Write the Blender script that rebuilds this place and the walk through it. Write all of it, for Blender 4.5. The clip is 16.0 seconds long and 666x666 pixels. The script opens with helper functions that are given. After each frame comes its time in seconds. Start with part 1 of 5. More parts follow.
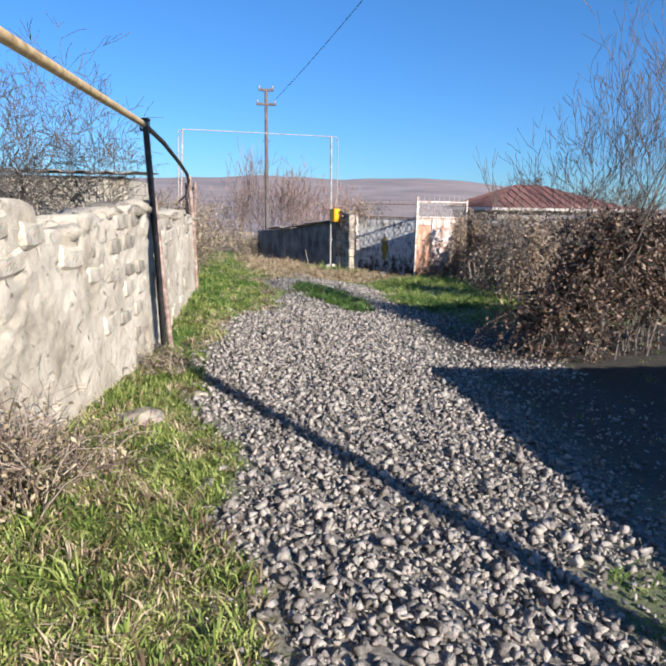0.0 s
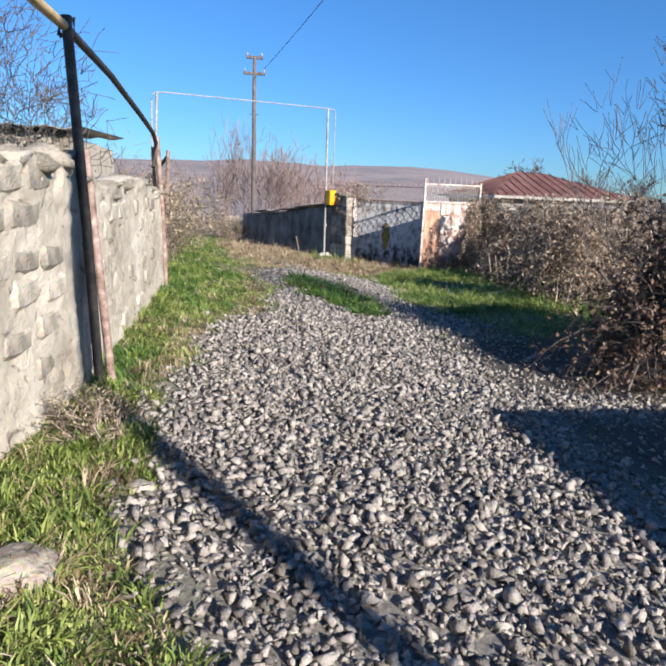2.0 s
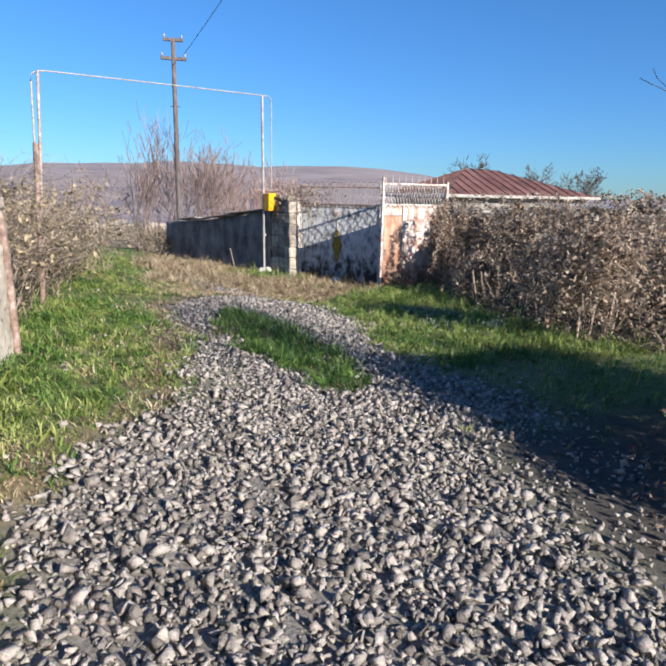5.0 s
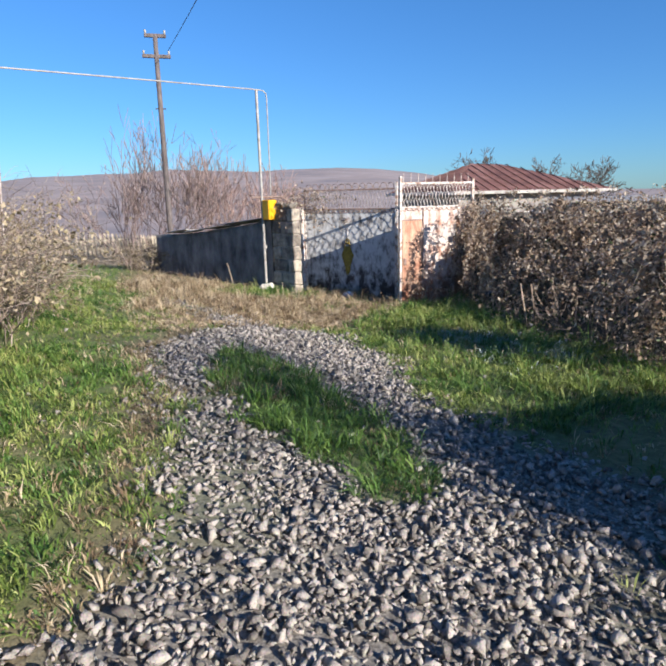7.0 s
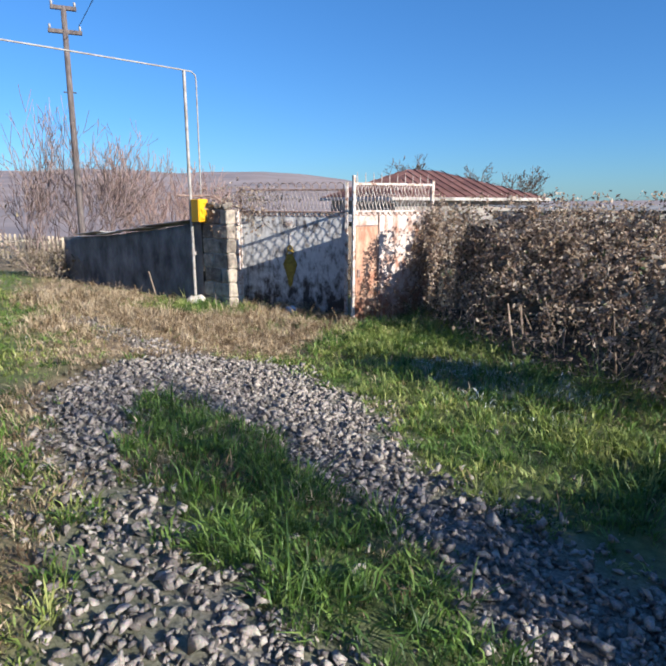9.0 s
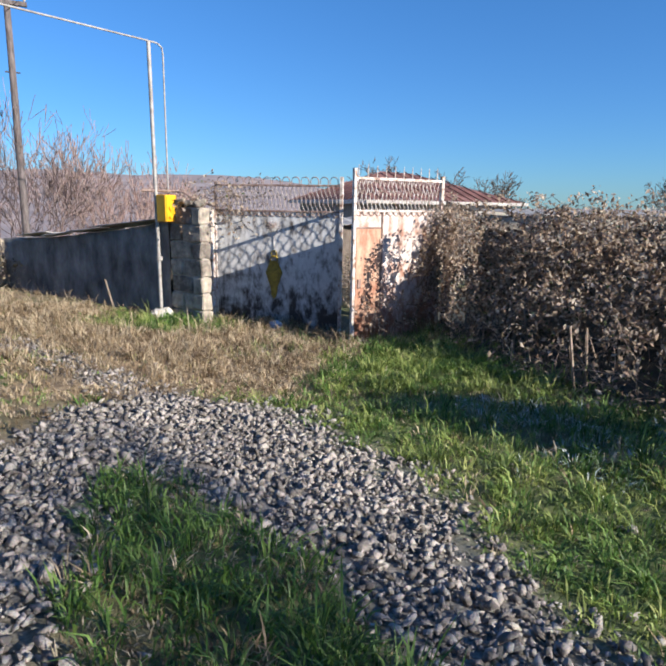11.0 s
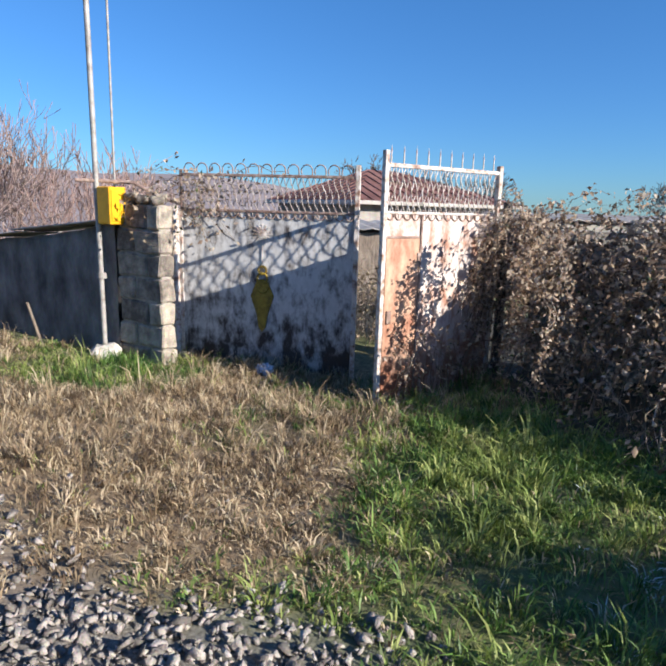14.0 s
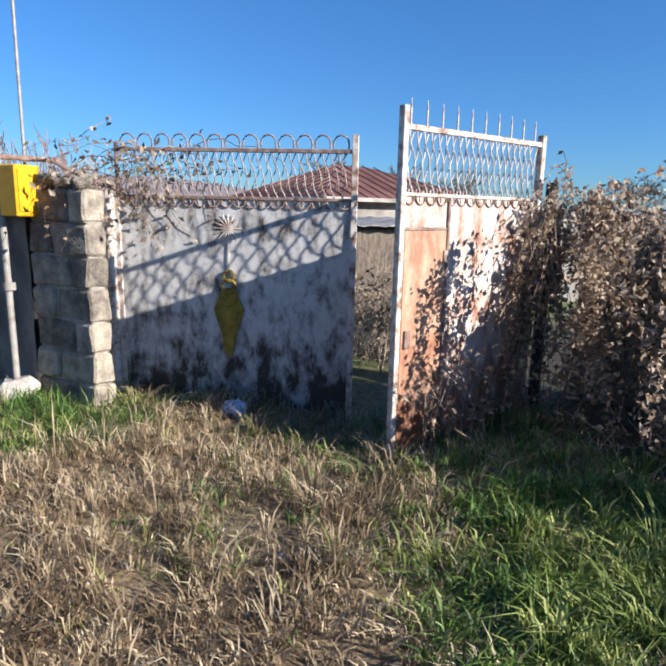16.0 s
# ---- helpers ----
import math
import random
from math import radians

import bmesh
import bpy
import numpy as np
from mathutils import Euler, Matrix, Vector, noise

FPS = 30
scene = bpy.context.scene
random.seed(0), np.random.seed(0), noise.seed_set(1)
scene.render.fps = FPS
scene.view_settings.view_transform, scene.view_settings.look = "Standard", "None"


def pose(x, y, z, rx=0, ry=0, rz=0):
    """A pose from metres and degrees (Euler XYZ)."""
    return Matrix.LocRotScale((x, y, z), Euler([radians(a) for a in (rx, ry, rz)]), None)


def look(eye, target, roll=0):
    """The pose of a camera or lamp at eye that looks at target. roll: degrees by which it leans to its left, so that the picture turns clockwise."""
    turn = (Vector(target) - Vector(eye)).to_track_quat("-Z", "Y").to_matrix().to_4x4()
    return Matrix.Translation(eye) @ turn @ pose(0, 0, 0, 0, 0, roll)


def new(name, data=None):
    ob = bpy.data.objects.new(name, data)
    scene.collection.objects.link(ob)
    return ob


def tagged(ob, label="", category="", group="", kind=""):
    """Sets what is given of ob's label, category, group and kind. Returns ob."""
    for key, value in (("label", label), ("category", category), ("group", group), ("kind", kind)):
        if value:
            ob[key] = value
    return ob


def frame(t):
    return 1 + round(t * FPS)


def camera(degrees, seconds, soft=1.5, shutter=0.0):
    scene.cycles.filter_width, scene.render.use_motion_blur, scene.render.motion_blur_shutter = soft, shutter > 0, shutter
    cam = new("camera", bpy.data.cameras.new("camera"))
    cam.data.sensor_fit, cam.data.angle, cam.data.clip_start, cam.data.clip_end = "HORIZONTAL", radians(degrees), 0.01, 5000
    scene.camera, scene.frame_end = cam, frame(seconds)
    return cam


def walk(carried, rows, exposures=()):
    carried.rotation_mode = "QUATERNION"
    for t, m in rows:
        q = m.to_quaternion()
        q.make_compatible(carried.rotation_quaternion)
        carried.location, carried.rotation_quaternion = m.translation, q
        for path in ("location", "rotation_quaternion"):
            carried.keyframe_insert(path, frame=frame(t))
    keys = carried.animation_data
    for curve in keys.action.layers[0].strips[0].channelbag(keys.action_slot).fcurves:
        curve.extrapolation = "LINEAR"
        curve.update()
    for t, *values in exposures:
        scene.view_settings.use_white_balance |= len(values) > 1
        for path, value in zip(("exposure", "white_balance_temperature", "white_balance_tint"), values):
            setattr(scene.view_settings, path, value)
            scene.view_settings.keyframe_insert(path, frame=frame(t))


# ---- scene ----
cam = camera(57.7, 16.0, soft=2.3)
METRES, EYE, TILT, LEAN, TURN = 15.62, 1.65, 0.0, 0.0, -8.9
ROWS = [
    (0.0, 0.0, 0.0, 0.0, 0.19, -11.88, -0.91),
    (0.5, -0.0046, 0.0332, -0.0045, -0.74, -11.64, -1.56),
    (1.0, -0.0136, 0.0691, -0.0056, -1.3, -11.61, -1.25),
    (1.5, -0.012, 0.1021, -0.0066, -1.46, -12.2, -0.91),
    (2.0, -0.0195, 0.1419, -0.0109, -1.14, -13.05, -2.25),
    (2.5, -0.0207, 0.1728, -0.0115, -1.51, -13.32, -1.22),
    (3.0, -0.019, 0.2099, -0.0104, -2.41, -13.45, -1.55),
    (3.5, -0.0279, 0.2434, -0.0104, -5.22, -13.05, -2.83),
    (6.0, -0.0185, 0.3958, -0.0029, -7.13, -12.79, -0.89),
    (6.5, -0.0267, 0.4261, -0.0016, -7.17, -12.77, -0.7),
    (7.0, -0.0244, 0.4575, -0.0036, -7.48, -12.7, 1.28),
    (7.5, -0.0244, 0.4832, -0.0047, -7.69, -12.68, 0.62),
    (8.0, -0.0342, 0.5149, -0.0034, -9.26, -12.5, 0.18),
    (8.5, -0.0314, 0.5413, -0.0066, -10.78, -12.24, 1.94),
    (9.0, -0.0299, 0.5695, -0.0079, -14.41, -12.32, -0.18),
    (11.5, -0.032, 0.7148, -0.0161, -18.6, -11.85, -1.27),
    (12.0, -0.025, 0.746, -0.0142, -18.39, -11.97, -2.45),
    (12.5, -0.0256, 0.777, -0.0138, -18.67, -11.85, -2.46),
    (13.0, -0.0178, 0.8078, -0.0163, -19.13, -11.73, -1.2),
    (13.5, -0.011, 0.8337, -0.0164, -19.25, -11.72, -1.32),
    (14.0, -0.009, 0.8685, -0.0174, -20.84, -11.66, -1.63),
    (14.5, -0.0015, 0.8956, -0.0219, -21.46, -11.55, -1.22),
    (15.0, 0.0036, 0.9253, -0.0244, -22.52, -11.59, -1.51),
    (15.5, 0.0043, 0.9536, -0.025, -24.19, -11.59, -1.7),
    (16.0, 0.0158, 0.9819, -0.0273, -24.64, -11.45, -1.27),
]
walk(cam, [(t, pose(0, 0, EYE, TILT, LEAN, TURN) @ pose(METRES * x, METRES * y, METRES * z, 90 + pitch, roll, yaw)) for t, x, y, z, yaw, pitch, roll in ROWS])

# ---------- world and light ----------
SUN_EL, SUN_AZ = radians(23.0), radians(149.3)
SUN = Vector((math.sin(SUN_AZ) * math.cos(SUN_EL), math.cos(SUN_AZ) * math.cos(SUN_EL), math.sin(SUN_EL)))
world = bpy.data.worlds.new("sky")
scene.world = world
world.use_nodes = True
wn = world.node_tree.nodes
sky = wn.new("ShaderNodeTexSky")
sky.sky_type = "NISHITA"
sky.sun_disc = False
sky.sun_elevation, sky.sun_rotation = SUN_EL, SUN_AZ
sky.air_density, sky.dust_density, sky.ozone_density = 1.0, 0.1, 3.0
wn["Background"].inputs["Strength"].default_value = 0.05
tint = wn.new("ShaderNodeVectorMath")
tint.operation = "MULTIPLY"
height = wn.new("ShaderNodeTexCoord")
split = wn.new("ShaderNodeSeparateXYZ")
world.node_tree.links.new(height.outputs["Generated"], split.inputs[0])
climb = wn.new("ShaderNodeMapRange")
climb.inputs["From Min"].default_value, climb.inputs["From Max"].default_value = 0.0, 0.4
world.node_tree.links.new(split.outputs["Z"], climb.inputs["Value"])
hue = wn.new("ShaderNodeMix")
hue.data_type = "RGBA"
hue.inputs["A"].default_value, hue.inputs["B"].default_value = (0.52, 0.92, 1.5, 1), (0.56, 1.16, 1.76, 1)
world.node_tree.links.new(climb.outputs[0], hue.inputs["Factor"])
world.node_tree.links.new(hue.outputs["Result"], tint.inputs[1])
world.node_tree.links.new(sky.outputs[0], tint.inputs[0])
world.node_tree.links.new(tint.outputs[0], wn["Background"].inputs["Color"])
sun = new("sun", bpy.data.lights.new("sun", "SUN"))
sun.data.energy, sun.data.angle, sun.data.color = 5.0, radians(0.5), (1.0, 0.94, 0.86)
sun.matrix_world = look(SUN * 30, (0, 0, 0))
scene.view_settings.exposure = 0.98

# ---------- ground shape and cover ----------


def ground_z(x, y):
    """Height of the ground: it leans to the right and falls away past the gate into a valley, then climbs to far hills."""
    z = 0.03 - 0.09 * np.clip(x, -2.0, 3.5) - 0.028 * (np.clip(y, 11.0, 27.0) - 11.0)
    z = z - 0.045 * np.clip(y - 27.0, 0.0, 200.0)
    z = z - 0.24 * np.exp(-(((x - 5.5) / 1.3) ** 2 + ((y - 19.1) / 1.1) ** 2))
    d = np.hypot(x, y)
    ang = np.arctan2(x, y)
    ridge = 84 + 17 * np.sin(ang * 5.0 + 0.6) + 5 * np.sin(ang * 13.0 + 2.0) + 3 * np.sin(ang * 31.0) + 1.6 * np.sin(ang * 67.0)
    ridge = ridge * (1 - 0.8 * np.clip((ang - 0.36) / 0.25, 0.0, 1.0) * (y > 0))
    far = np.clip((d - 420.0) / 1400.0, 0.0, 1.0)
    return z + ridge * far ** 1.4 * (1 + 0.12 * np.sin(d / 160.0) * far)


def interp(v, pairs):
    return np.interp(v, [p[0] for p in pairs], [p[1] for p in pairs])


def smooth(v, lo, hi):
    k = np.clip((v - lo) / (hi - lo), 0.0, 1.0)
    return k * k * (3 - 2 * k)


def wob(x, y, s=1.0):
    return (np.sin(x * 3.1 * s + 1.3) * np.sin(y * 2.7 * s + 0.4) + 0.6 * np.sin(x * 7.3 * s + y * 5.1 * s)
            + 0.4 * np.sin(y * 11.7 * s - x * 4.3 * s)) * 0.5


def patchy(x, y, s=1.0):
    """Irregular patches, about -1 to 1, from warped waves of several lengths."""
    u = x + 0.35 * np.sin(1.9 * s * y + 0.7) + 0.15 * np.sin(5.3 * s * y + 2.0 * x)
    v = y + 0.35 * np.sin(2.3 * s * x + 1.9) + 0.15 * np.sin(4.7 * s * x - 1.7 * y)
    return (np.sin(2.1 * s * u + 1.1 * s * v) + np.sin(1.3 * s * u - 2.6 * s * v + 1.0) + 0.7 * np.sin(5.9 * s * u + 3.7 * s * v + 2.0)
            + 0.5 * np.sin(11.3 * s * u - 8.9 * s * v) + 0.4 * np.sin(17.1 * s * v + 9.7 * s * u)) / 2.4


LEFT_EDGE = [(-8, 0.0), (2.3, -0.03), (4.8, -0.32), (6.0, -0.42), (8.8, -0.12), (9.6, 0.45), (11.6, 0.68), (14.4, 0.62), (15.4, 1.2), (16.3, 2.1)]
RIGHT_EDGE = [(-8, 3.9), (8.5, 3.9), (10.2, 3.5), (11.8, 2.95), (13.8, 3.35), (15.2, 3.1), (16.3, 2.1)]


HEDGE_FOOT = [(10.6, 6.5), (11.6, 6.1), (12.6, 5.85), (14.4, 5.75), (15.4, 5.9), (16.4, 6.15), (17.3, 6.45), (18.3, 6.9)]
HEDGE_HEAD = [(10.2, 11.4), (11.6, 10.9), (13.2, 10.2), (14.6, 9.5), (15.8, 8.9), (17.0, 8.4), (18.45, 7.5)]


def gravel_at(x, y):
    """1 on the crushed stone of the lane, 0 off it."""
    w = 0.12 * wob(x, y) + 0.14 * patchy(x, y, 1.4)
    m = smooth(x + w - interp(y, LEFT_EDGE), -0.2, 0.28) * smooth(interp(y, RIGHT_EDGE) - x + w, -0.3, 0.4) * smooth(16.5 + w - y, 0.0, 0.7)
    m = m * (1 - 0.42 * smooth(y, 9.2, 10.2) * smooth(13.4 - y, 0.0, 0.8) * smooth(1.55 - x, 0.0, 0.5))
    m = np.maximum(m, 0.42 * smooth(0.42 - np.abs(x - 2.0 + 0.4 * (y - 16)) + 0.1 * patchy(x, y, 2.0), 0.0, 0.3) * smooth(y, 15.6, 16.1) * smooth(19.6 - y, 0.0, 1.0))
    # fewer stones in the shaded strip, so its darkened earth shows
    m = m * (1 - 0.88 * shade_earth_at(x, y) * smooth(np.abs(y - 6.75), 0.15, 0.5))
    return m * (1 - patch_at(x, y)) * (1 - 0.8 * smooth(0.42 - np.hypot((x - 1.95) * 0.9, (y - 2.1) * 0.6), 0.0, 0.25))


def patch_at(x, y):
    """The grass island between the wheel tracks."""
    cx = 1.55 + (14.1 - y) * 0.12
    half = 0.56 * np.sqrt(np.clip(1 - ((y - 12.1) / 2.15) ** 2, 0.0, 1.0)) + 0.03
    return smooth(half - np.abs(x - cx) + 0.16 * patchy(x, y, 1.9), -0.1, 0.22) * smooth(y, 9.9, 10.2) * smooth(14.5 - y, 0.0, 0.4)


def shade_earth_at(x, y):
    """1 on the bare earth beside the lane and along the hedge foot, darkened to deepen the shade there, where nothing
    grows.
    """
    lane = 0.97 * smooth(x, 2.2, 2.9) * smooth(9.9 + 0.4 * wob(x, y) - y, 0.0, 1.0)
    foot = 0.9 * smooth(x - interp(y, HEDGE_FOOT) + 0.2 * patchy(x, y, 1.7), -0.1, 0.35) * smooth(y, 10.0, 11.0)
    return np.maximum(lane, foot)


def dry_at(x, y):
    """1 where the grass is straw, 0 where it is green."""
    d = smooth(y, 15.2, 16.4) * smooth(20.6 - y, -0.3, 0.9) * smooth(5.1 + 0.8 * (y - 18) - x + 0.4 * patchy(x, y, 1.1), -0.9, 0.9) * smooth(x, -0.1, 0.9)
    d = np.maximum(d, smooth(y, 18.5, 21) * smooth(1.6 - np.abs(x - 1.2), 0.0, 0.8) * 0.7)
    d = np.maximum(d, 0.5 * smooth(0.30 - np.abs(x - interp(y, LEFT_EDGE) + 0.10), 0.0, 0.25) * smooth(y, 3.0, 4.5))
    d = np.maximum(d, 0.7 * smooth(0.6 - np.hypot((x + 0.95), (y - 3.6) * 0.55), 0.0, 0.4))
    d = np.maximum(d, 0.12 * smooth(3.4 - y, 0.0, 0.8))
    d = np.clip(d + np.where(x < 0.4, 0.26, 0.42) * patchy(x, y, 0.8) + np.where(x < 0.4, 0.0, 0.08), 0.0, 1.0)
    d = d * (1 - 0.9 * smooth(1.05 - np.hypot((x - 3.0) * 0.75, y - 20.4), 0.0, 0.4))
    return np.where(y > 27.5, 0.85, d)


# ---------- materials ----------


def material(name, colours, scale=8.0, rough=0.85, bump=0.3, bump_scale=60.0, metal=0.0, fine=0.35, spread=(0.3, 0.7), per_object=0.0, stretch=None, attr=None, thin=0.0):
    """Base colour from a noise ramp, with a finer noise over it and a bump; attr names a float layer that mixes towards the last colour."""
    m = bpy.data.materials.new(name)
    m.use_nodes = True
    n, l = m.node_tree.nodes, m.node_tree.links
    bsdf = n["Principled BSDF"]
    bsdf.inputs["Roughness"].default_value, bsdf.inputs["Metallic"].default_value = rough, metal
    co = n.new("ShaderNodeTexCoord")
    vec = co.outputs["Object"]
    if stretch:
        mp = n.new("ShaderNodeMapping")
        mp.inputs["Scale"].default_value = stretch
        l.new(vec, mp.inputs["Vector"])
        vec = mp.outputs[0]
    big = n.new("ShaderNodeTexNoise")
    big.inputs["Scale"].default_value, big.inputs["Detail"].default_value, big.inputs["Roughness"].default_value = scale, 7, 0.62
    small = n.new("ShaderNodeTexNoise")
    small.inputs["Scale"].default_value, small.inputs["Detail"].default_value = bump_scale, 5
    for t in (big, small):
        l.new(vec, t.inputs["Vector"])
    ramp = n.new("ShaderNodeValToRGB")
    els = ramp.color_ramp.elements
    while len(els) < len(colours):
        els.new(0.5)
    for i, c in enumerate(colours):
        els[i].position = spread[0] + (spread[1] - spread[0]) * i / max(1, len(colours) - 1)
        els[i].color = (*c, 1)
    fac = big.outputs["Fac"]
    if per_object or attr:
        src = n.new("ShaderNodeObjectInfo").outputs["Random"] if per_object else None
        if attr:
            at = n.new("ShaderNodeAttribute")
            at.attribute_name = attr
            src = at.outputs["Fac"]
        mx = n.new("ShaderNodeMath")
        mx.operation = "MULTIPLY_ADD"
        l.new(src, mx.inputs[0])
        mx.inputs[1].default_value = per_object or 0.6
        l.new(fac, mx.inputs[2])
        sb = n.new("ShaderNodeMath")
        sb.operation = "SUBTRACT"
        l.new(mx.outputs[0], sb.inputs[0])
        sb.inputs[1].default_value = (per_object or 0.6) / 2
        fac = sb.outputs[0]
    l.new(fac, ramp.inputs["Fac"])
    mix = n.new("ShaderNodeMix")
    mix.data_type, mix.blend_type = "RGBA", "OVERLAY"
    mix.inputs["Factor"].default_value = fine
    l.new(ramp.outputs["Color"], mix.inputs["A"])
    l.new(small.outputs["Color"], mix.inputs["B"])
    hs = n.new("ShaderNodeHueSaturation")
    l.new(mix.outputs["Result"], hs.inputs["Color"])
    l.new(hs.outputs["Color"], bsdf.inputs["Base Color"])
    if bump:
        b = n.new("ShaderNodeBump")
        b.inputs["Strength"].default_value, b.inputs["Distance"].default_value = bump, 0.02
        l.new(small.outputs["Fac"], b.inputs["Height"])
        l.new(b.outputs[0], bsdf.inputs["Normal"])
    if thin:
        tr = n.new("ShaderNodeBsdfTranslucent")
        l.new(hs.outputs["Color"], tr.inputs["Color"])
        ms = n.new("ShaderNodeMixShader")
        ms.inputs[0].default_value = thin
        l.new(bsdf.outputs[0], ms.inputs[1])
        l.new(tr.outputs[0], ms.inputs[2])
        l.new(ms.outputs[0], n["Material Output"].inputs["Surface"])
    return m


def ground_material():
    m = bpy.data.materials.new("ground")
    m.use_nodes = True
    n, l = m.node_tree.nodes, m.node_tree.links
    bsdf = n["Principled BSDF"]
    bsdf.inputs["Roughness"].default_value = 0.95
    co = n.new("ShaderNodeTexCoord")

    def noise_ramp(scale, stops):
        t = n.new("ShaderNodeTexNoise")
        t.inputs["Scale"].default_value, t.inputs["Detail"].default_value, t.inputs["Roughness"].default_value = scale, 8, 0.65
        l.new(co.outputs["Object"], t.inputs["Vector"])
        r = n.new("ShaderNodeValToRGB")
        while len(r.color_ramp.elements) < len(stops):
            r.color_ramp.elements.new(0.5)
        for e, (p, c) in zip(r.color_ramp.elements, stops):
            e.position, e.color = p, (*c, 1)
        l.new(t.outputs["Fac"], r.inputs["Fac"])
        return t, r.outputs["Color"]

    def layer(name):
        a = n.new("ShaderNodeAttribute")
        a.attribute_name = name
        return a.outputs["Fac"]

    def mixed(a, b, f):
        x = n.new("ShaderNodeMix")
        x.data_type = "RGBA"
        l.new(f, x.inputs["Factor"])
        l.new(a, x.inputs["A"])
        l.new(b, x.inputs["B"])
        return x.outputs["Result"]
    t1, stone = noise_ramp(45, [(0.3, (0.08, 0.07, 0.06)), (0.5, (0.19, 0.17, 0.148)), (0.7, (0.31, 0.28, 0.247))])
    t2, green = noise_ramp(14, [(0.3, (0.045, 0.06, 0.018)), (0.5, (0.1, 0.13, 0.037)), (0.7, (0.19, 0.18, 0.08))])
    t3, straw = noise_ramp(11, [(0.3, (0.1, 0.07, 0.04)), (0.5, (0.24, 0.165, 0.095)), (0.7, (0.37, 0.28, 0.165))])
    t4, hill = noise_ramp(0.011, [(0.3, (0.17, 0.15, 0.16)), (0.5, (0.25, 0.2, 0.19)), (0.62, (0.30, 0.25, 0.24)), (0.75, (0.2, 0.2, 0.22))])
    c = mixed(green, straw, layer("dry"))
    # bare soil, its colour taken near black to deepen the shade over it
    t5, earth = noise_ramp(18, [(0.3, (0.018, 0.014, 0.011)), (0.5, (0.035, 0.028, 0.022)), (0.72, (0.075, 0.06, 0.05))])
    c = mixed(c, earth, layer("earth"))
    c = mixed(c, stone, layer("gravel"))
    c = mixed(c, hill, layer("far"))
    l.new(c, bsdf.inputs["Base Color"])
    b = n.new("ShaderNodeBump")
    b.inputs["Strength"].default_value, b.inputs["Distance"].default_value = 0.6, 0.03
    l.new(t1.outputs["Fac"], b.inputs["Height"])
    l.new(b.outputs[0], bsdf.inputs["Normal"])
    return m


def plaster_material():
    """Lime plaster worn thin over rubble: broken dark joints, stains and a gritty relief."""
    m = bpy.data.materials.new("old_lime_plaster")
    m.use_nodes = True
    n, l = m.node_tree.nodes, m.node_tree.links
    bsdf = n["Principled BSDF"]
    bsdf.inputs["Roughness"].default_value = 0.95
    co = n.new("ShaderNodeTexCoord")

    def tex(scale, detail, rough=0.6):
        t = n.new("ShaderNodeTexNoise")
        t.inputs["Scale"].default_value, t.inputs["Detail"].default_value, t.inputs["Roughness"].default_value = scale, detail, rough
        l.new(co.outputs["Object"], t.inputs["Vector"])
        return t

    def ramp(src, stops):
        r = n.new("ShaderNodeValToRGB")
        while len(r.color_ramp.elements) < len(stops):
            r.color_ramp.elements.new(0.5)
        for e, (p, c) in zip(r.color_ramp.elements, stops):
            e.position, e.color = p, (*c, 1)
        l.new(src, r.inputs["Fac"])
        return r.outputs["Color"]
    big, mid, grit = tex(1.8, 8), tex(7, 8, 0.7), tex(55, 6)
    base = ramp(big.outputs["Fac"], [(0.3, (0.25, 0.21, 0.16)), (0.42, (0.39, 0.34, 0.27)), (0.58, (0.5, 0.445, 0.365)), (0.72, (0.58, 0.53, 0.445))])
    warp = n.new("ShaderNodeVectorMath")
    warp.operation = "MULTIPLY_ADD"
    l.new(mid.outputs["Color"], warp.inputs[0])
    warp.inputs[1].default_value = (0.12, 0.12, 0.12)
    l.new(co.outputs["Object"], warp.inputs[2])
    cell = n.new("ShaderNodeTexVoronoi")
    cell.feature = "DISTANCE_TO_EDGE"
    cell.inputs["Scale"].default_value = 4.2
    l.new(warp.outputs[0], cell.inputs["Vector"])
    joint = ramp(cell.outputs["Distance"], [(0.0, (1, 1, 1)), (0.07, (0, 0, 0))])
    where = ramp(mid.outputs["Fac"], [(0.54, (0, 0, 0)), (0.66, (1, 1, 1))])
    both = n.new("ShaderNodeMath")
    both.operation = "MULTIPLY"
    l.new(joint, both.inputs[0])
    l.new(where, both.inputs[1])
    mix = n.new("ShaderNodeMix")
    mix.data_type = "RGBA"
    l.new(both.outputs[0], mix.inputs["Factor"])
    l.new(base, mix.inputs["A"])
    mix.inputs["B"].default_value = (0.1, 0.085, 0.07, 1)
    over = n.new("ShaderNodeMix")
    over.data_type, over.blend_type = "RGBA", "OVERLAY"
    over.inputs["Factor"].default_value = 0.4
    l.new(mix.outputs["Result"], over.inputs["A"])
    l.new(mid.outputs["Fac"], over.inputs["B"])
    l.new(over.outputs["Result"], bsdf.inputs["Base Color"])
    add = n.new("ShaderNodeMath")
    add.operation = "MULTIPLY_ADD"
    l.new(both.outputs[0], add.inputs[0])
    add.inputs[1].default_value = -0.9
    l.new(mid.outputs["Fac"], add.inputs[2])
    b1 = n.new("ShaderNodeBump")
    b1.inputs["Strength"].default_value, b1.inputs["Distance"].default_value = 0.8, 0.03
    l.new(add.outputs[0], b1.inputs["Height"])
    b2 = n.new("ShaderNodeBump")
    b2.inputs["Strength"].default_value, b2.inputs["Distance"].default_value = 0.6, 0.012
    l.new(grit.outputs["Fac"], b2.inputs["Height"])
    l.new(b1.outputs[0], b2.inputs["Normal"])
    l.new(b2.outputs[0], bsdf.inputs["Normal"])
    return m


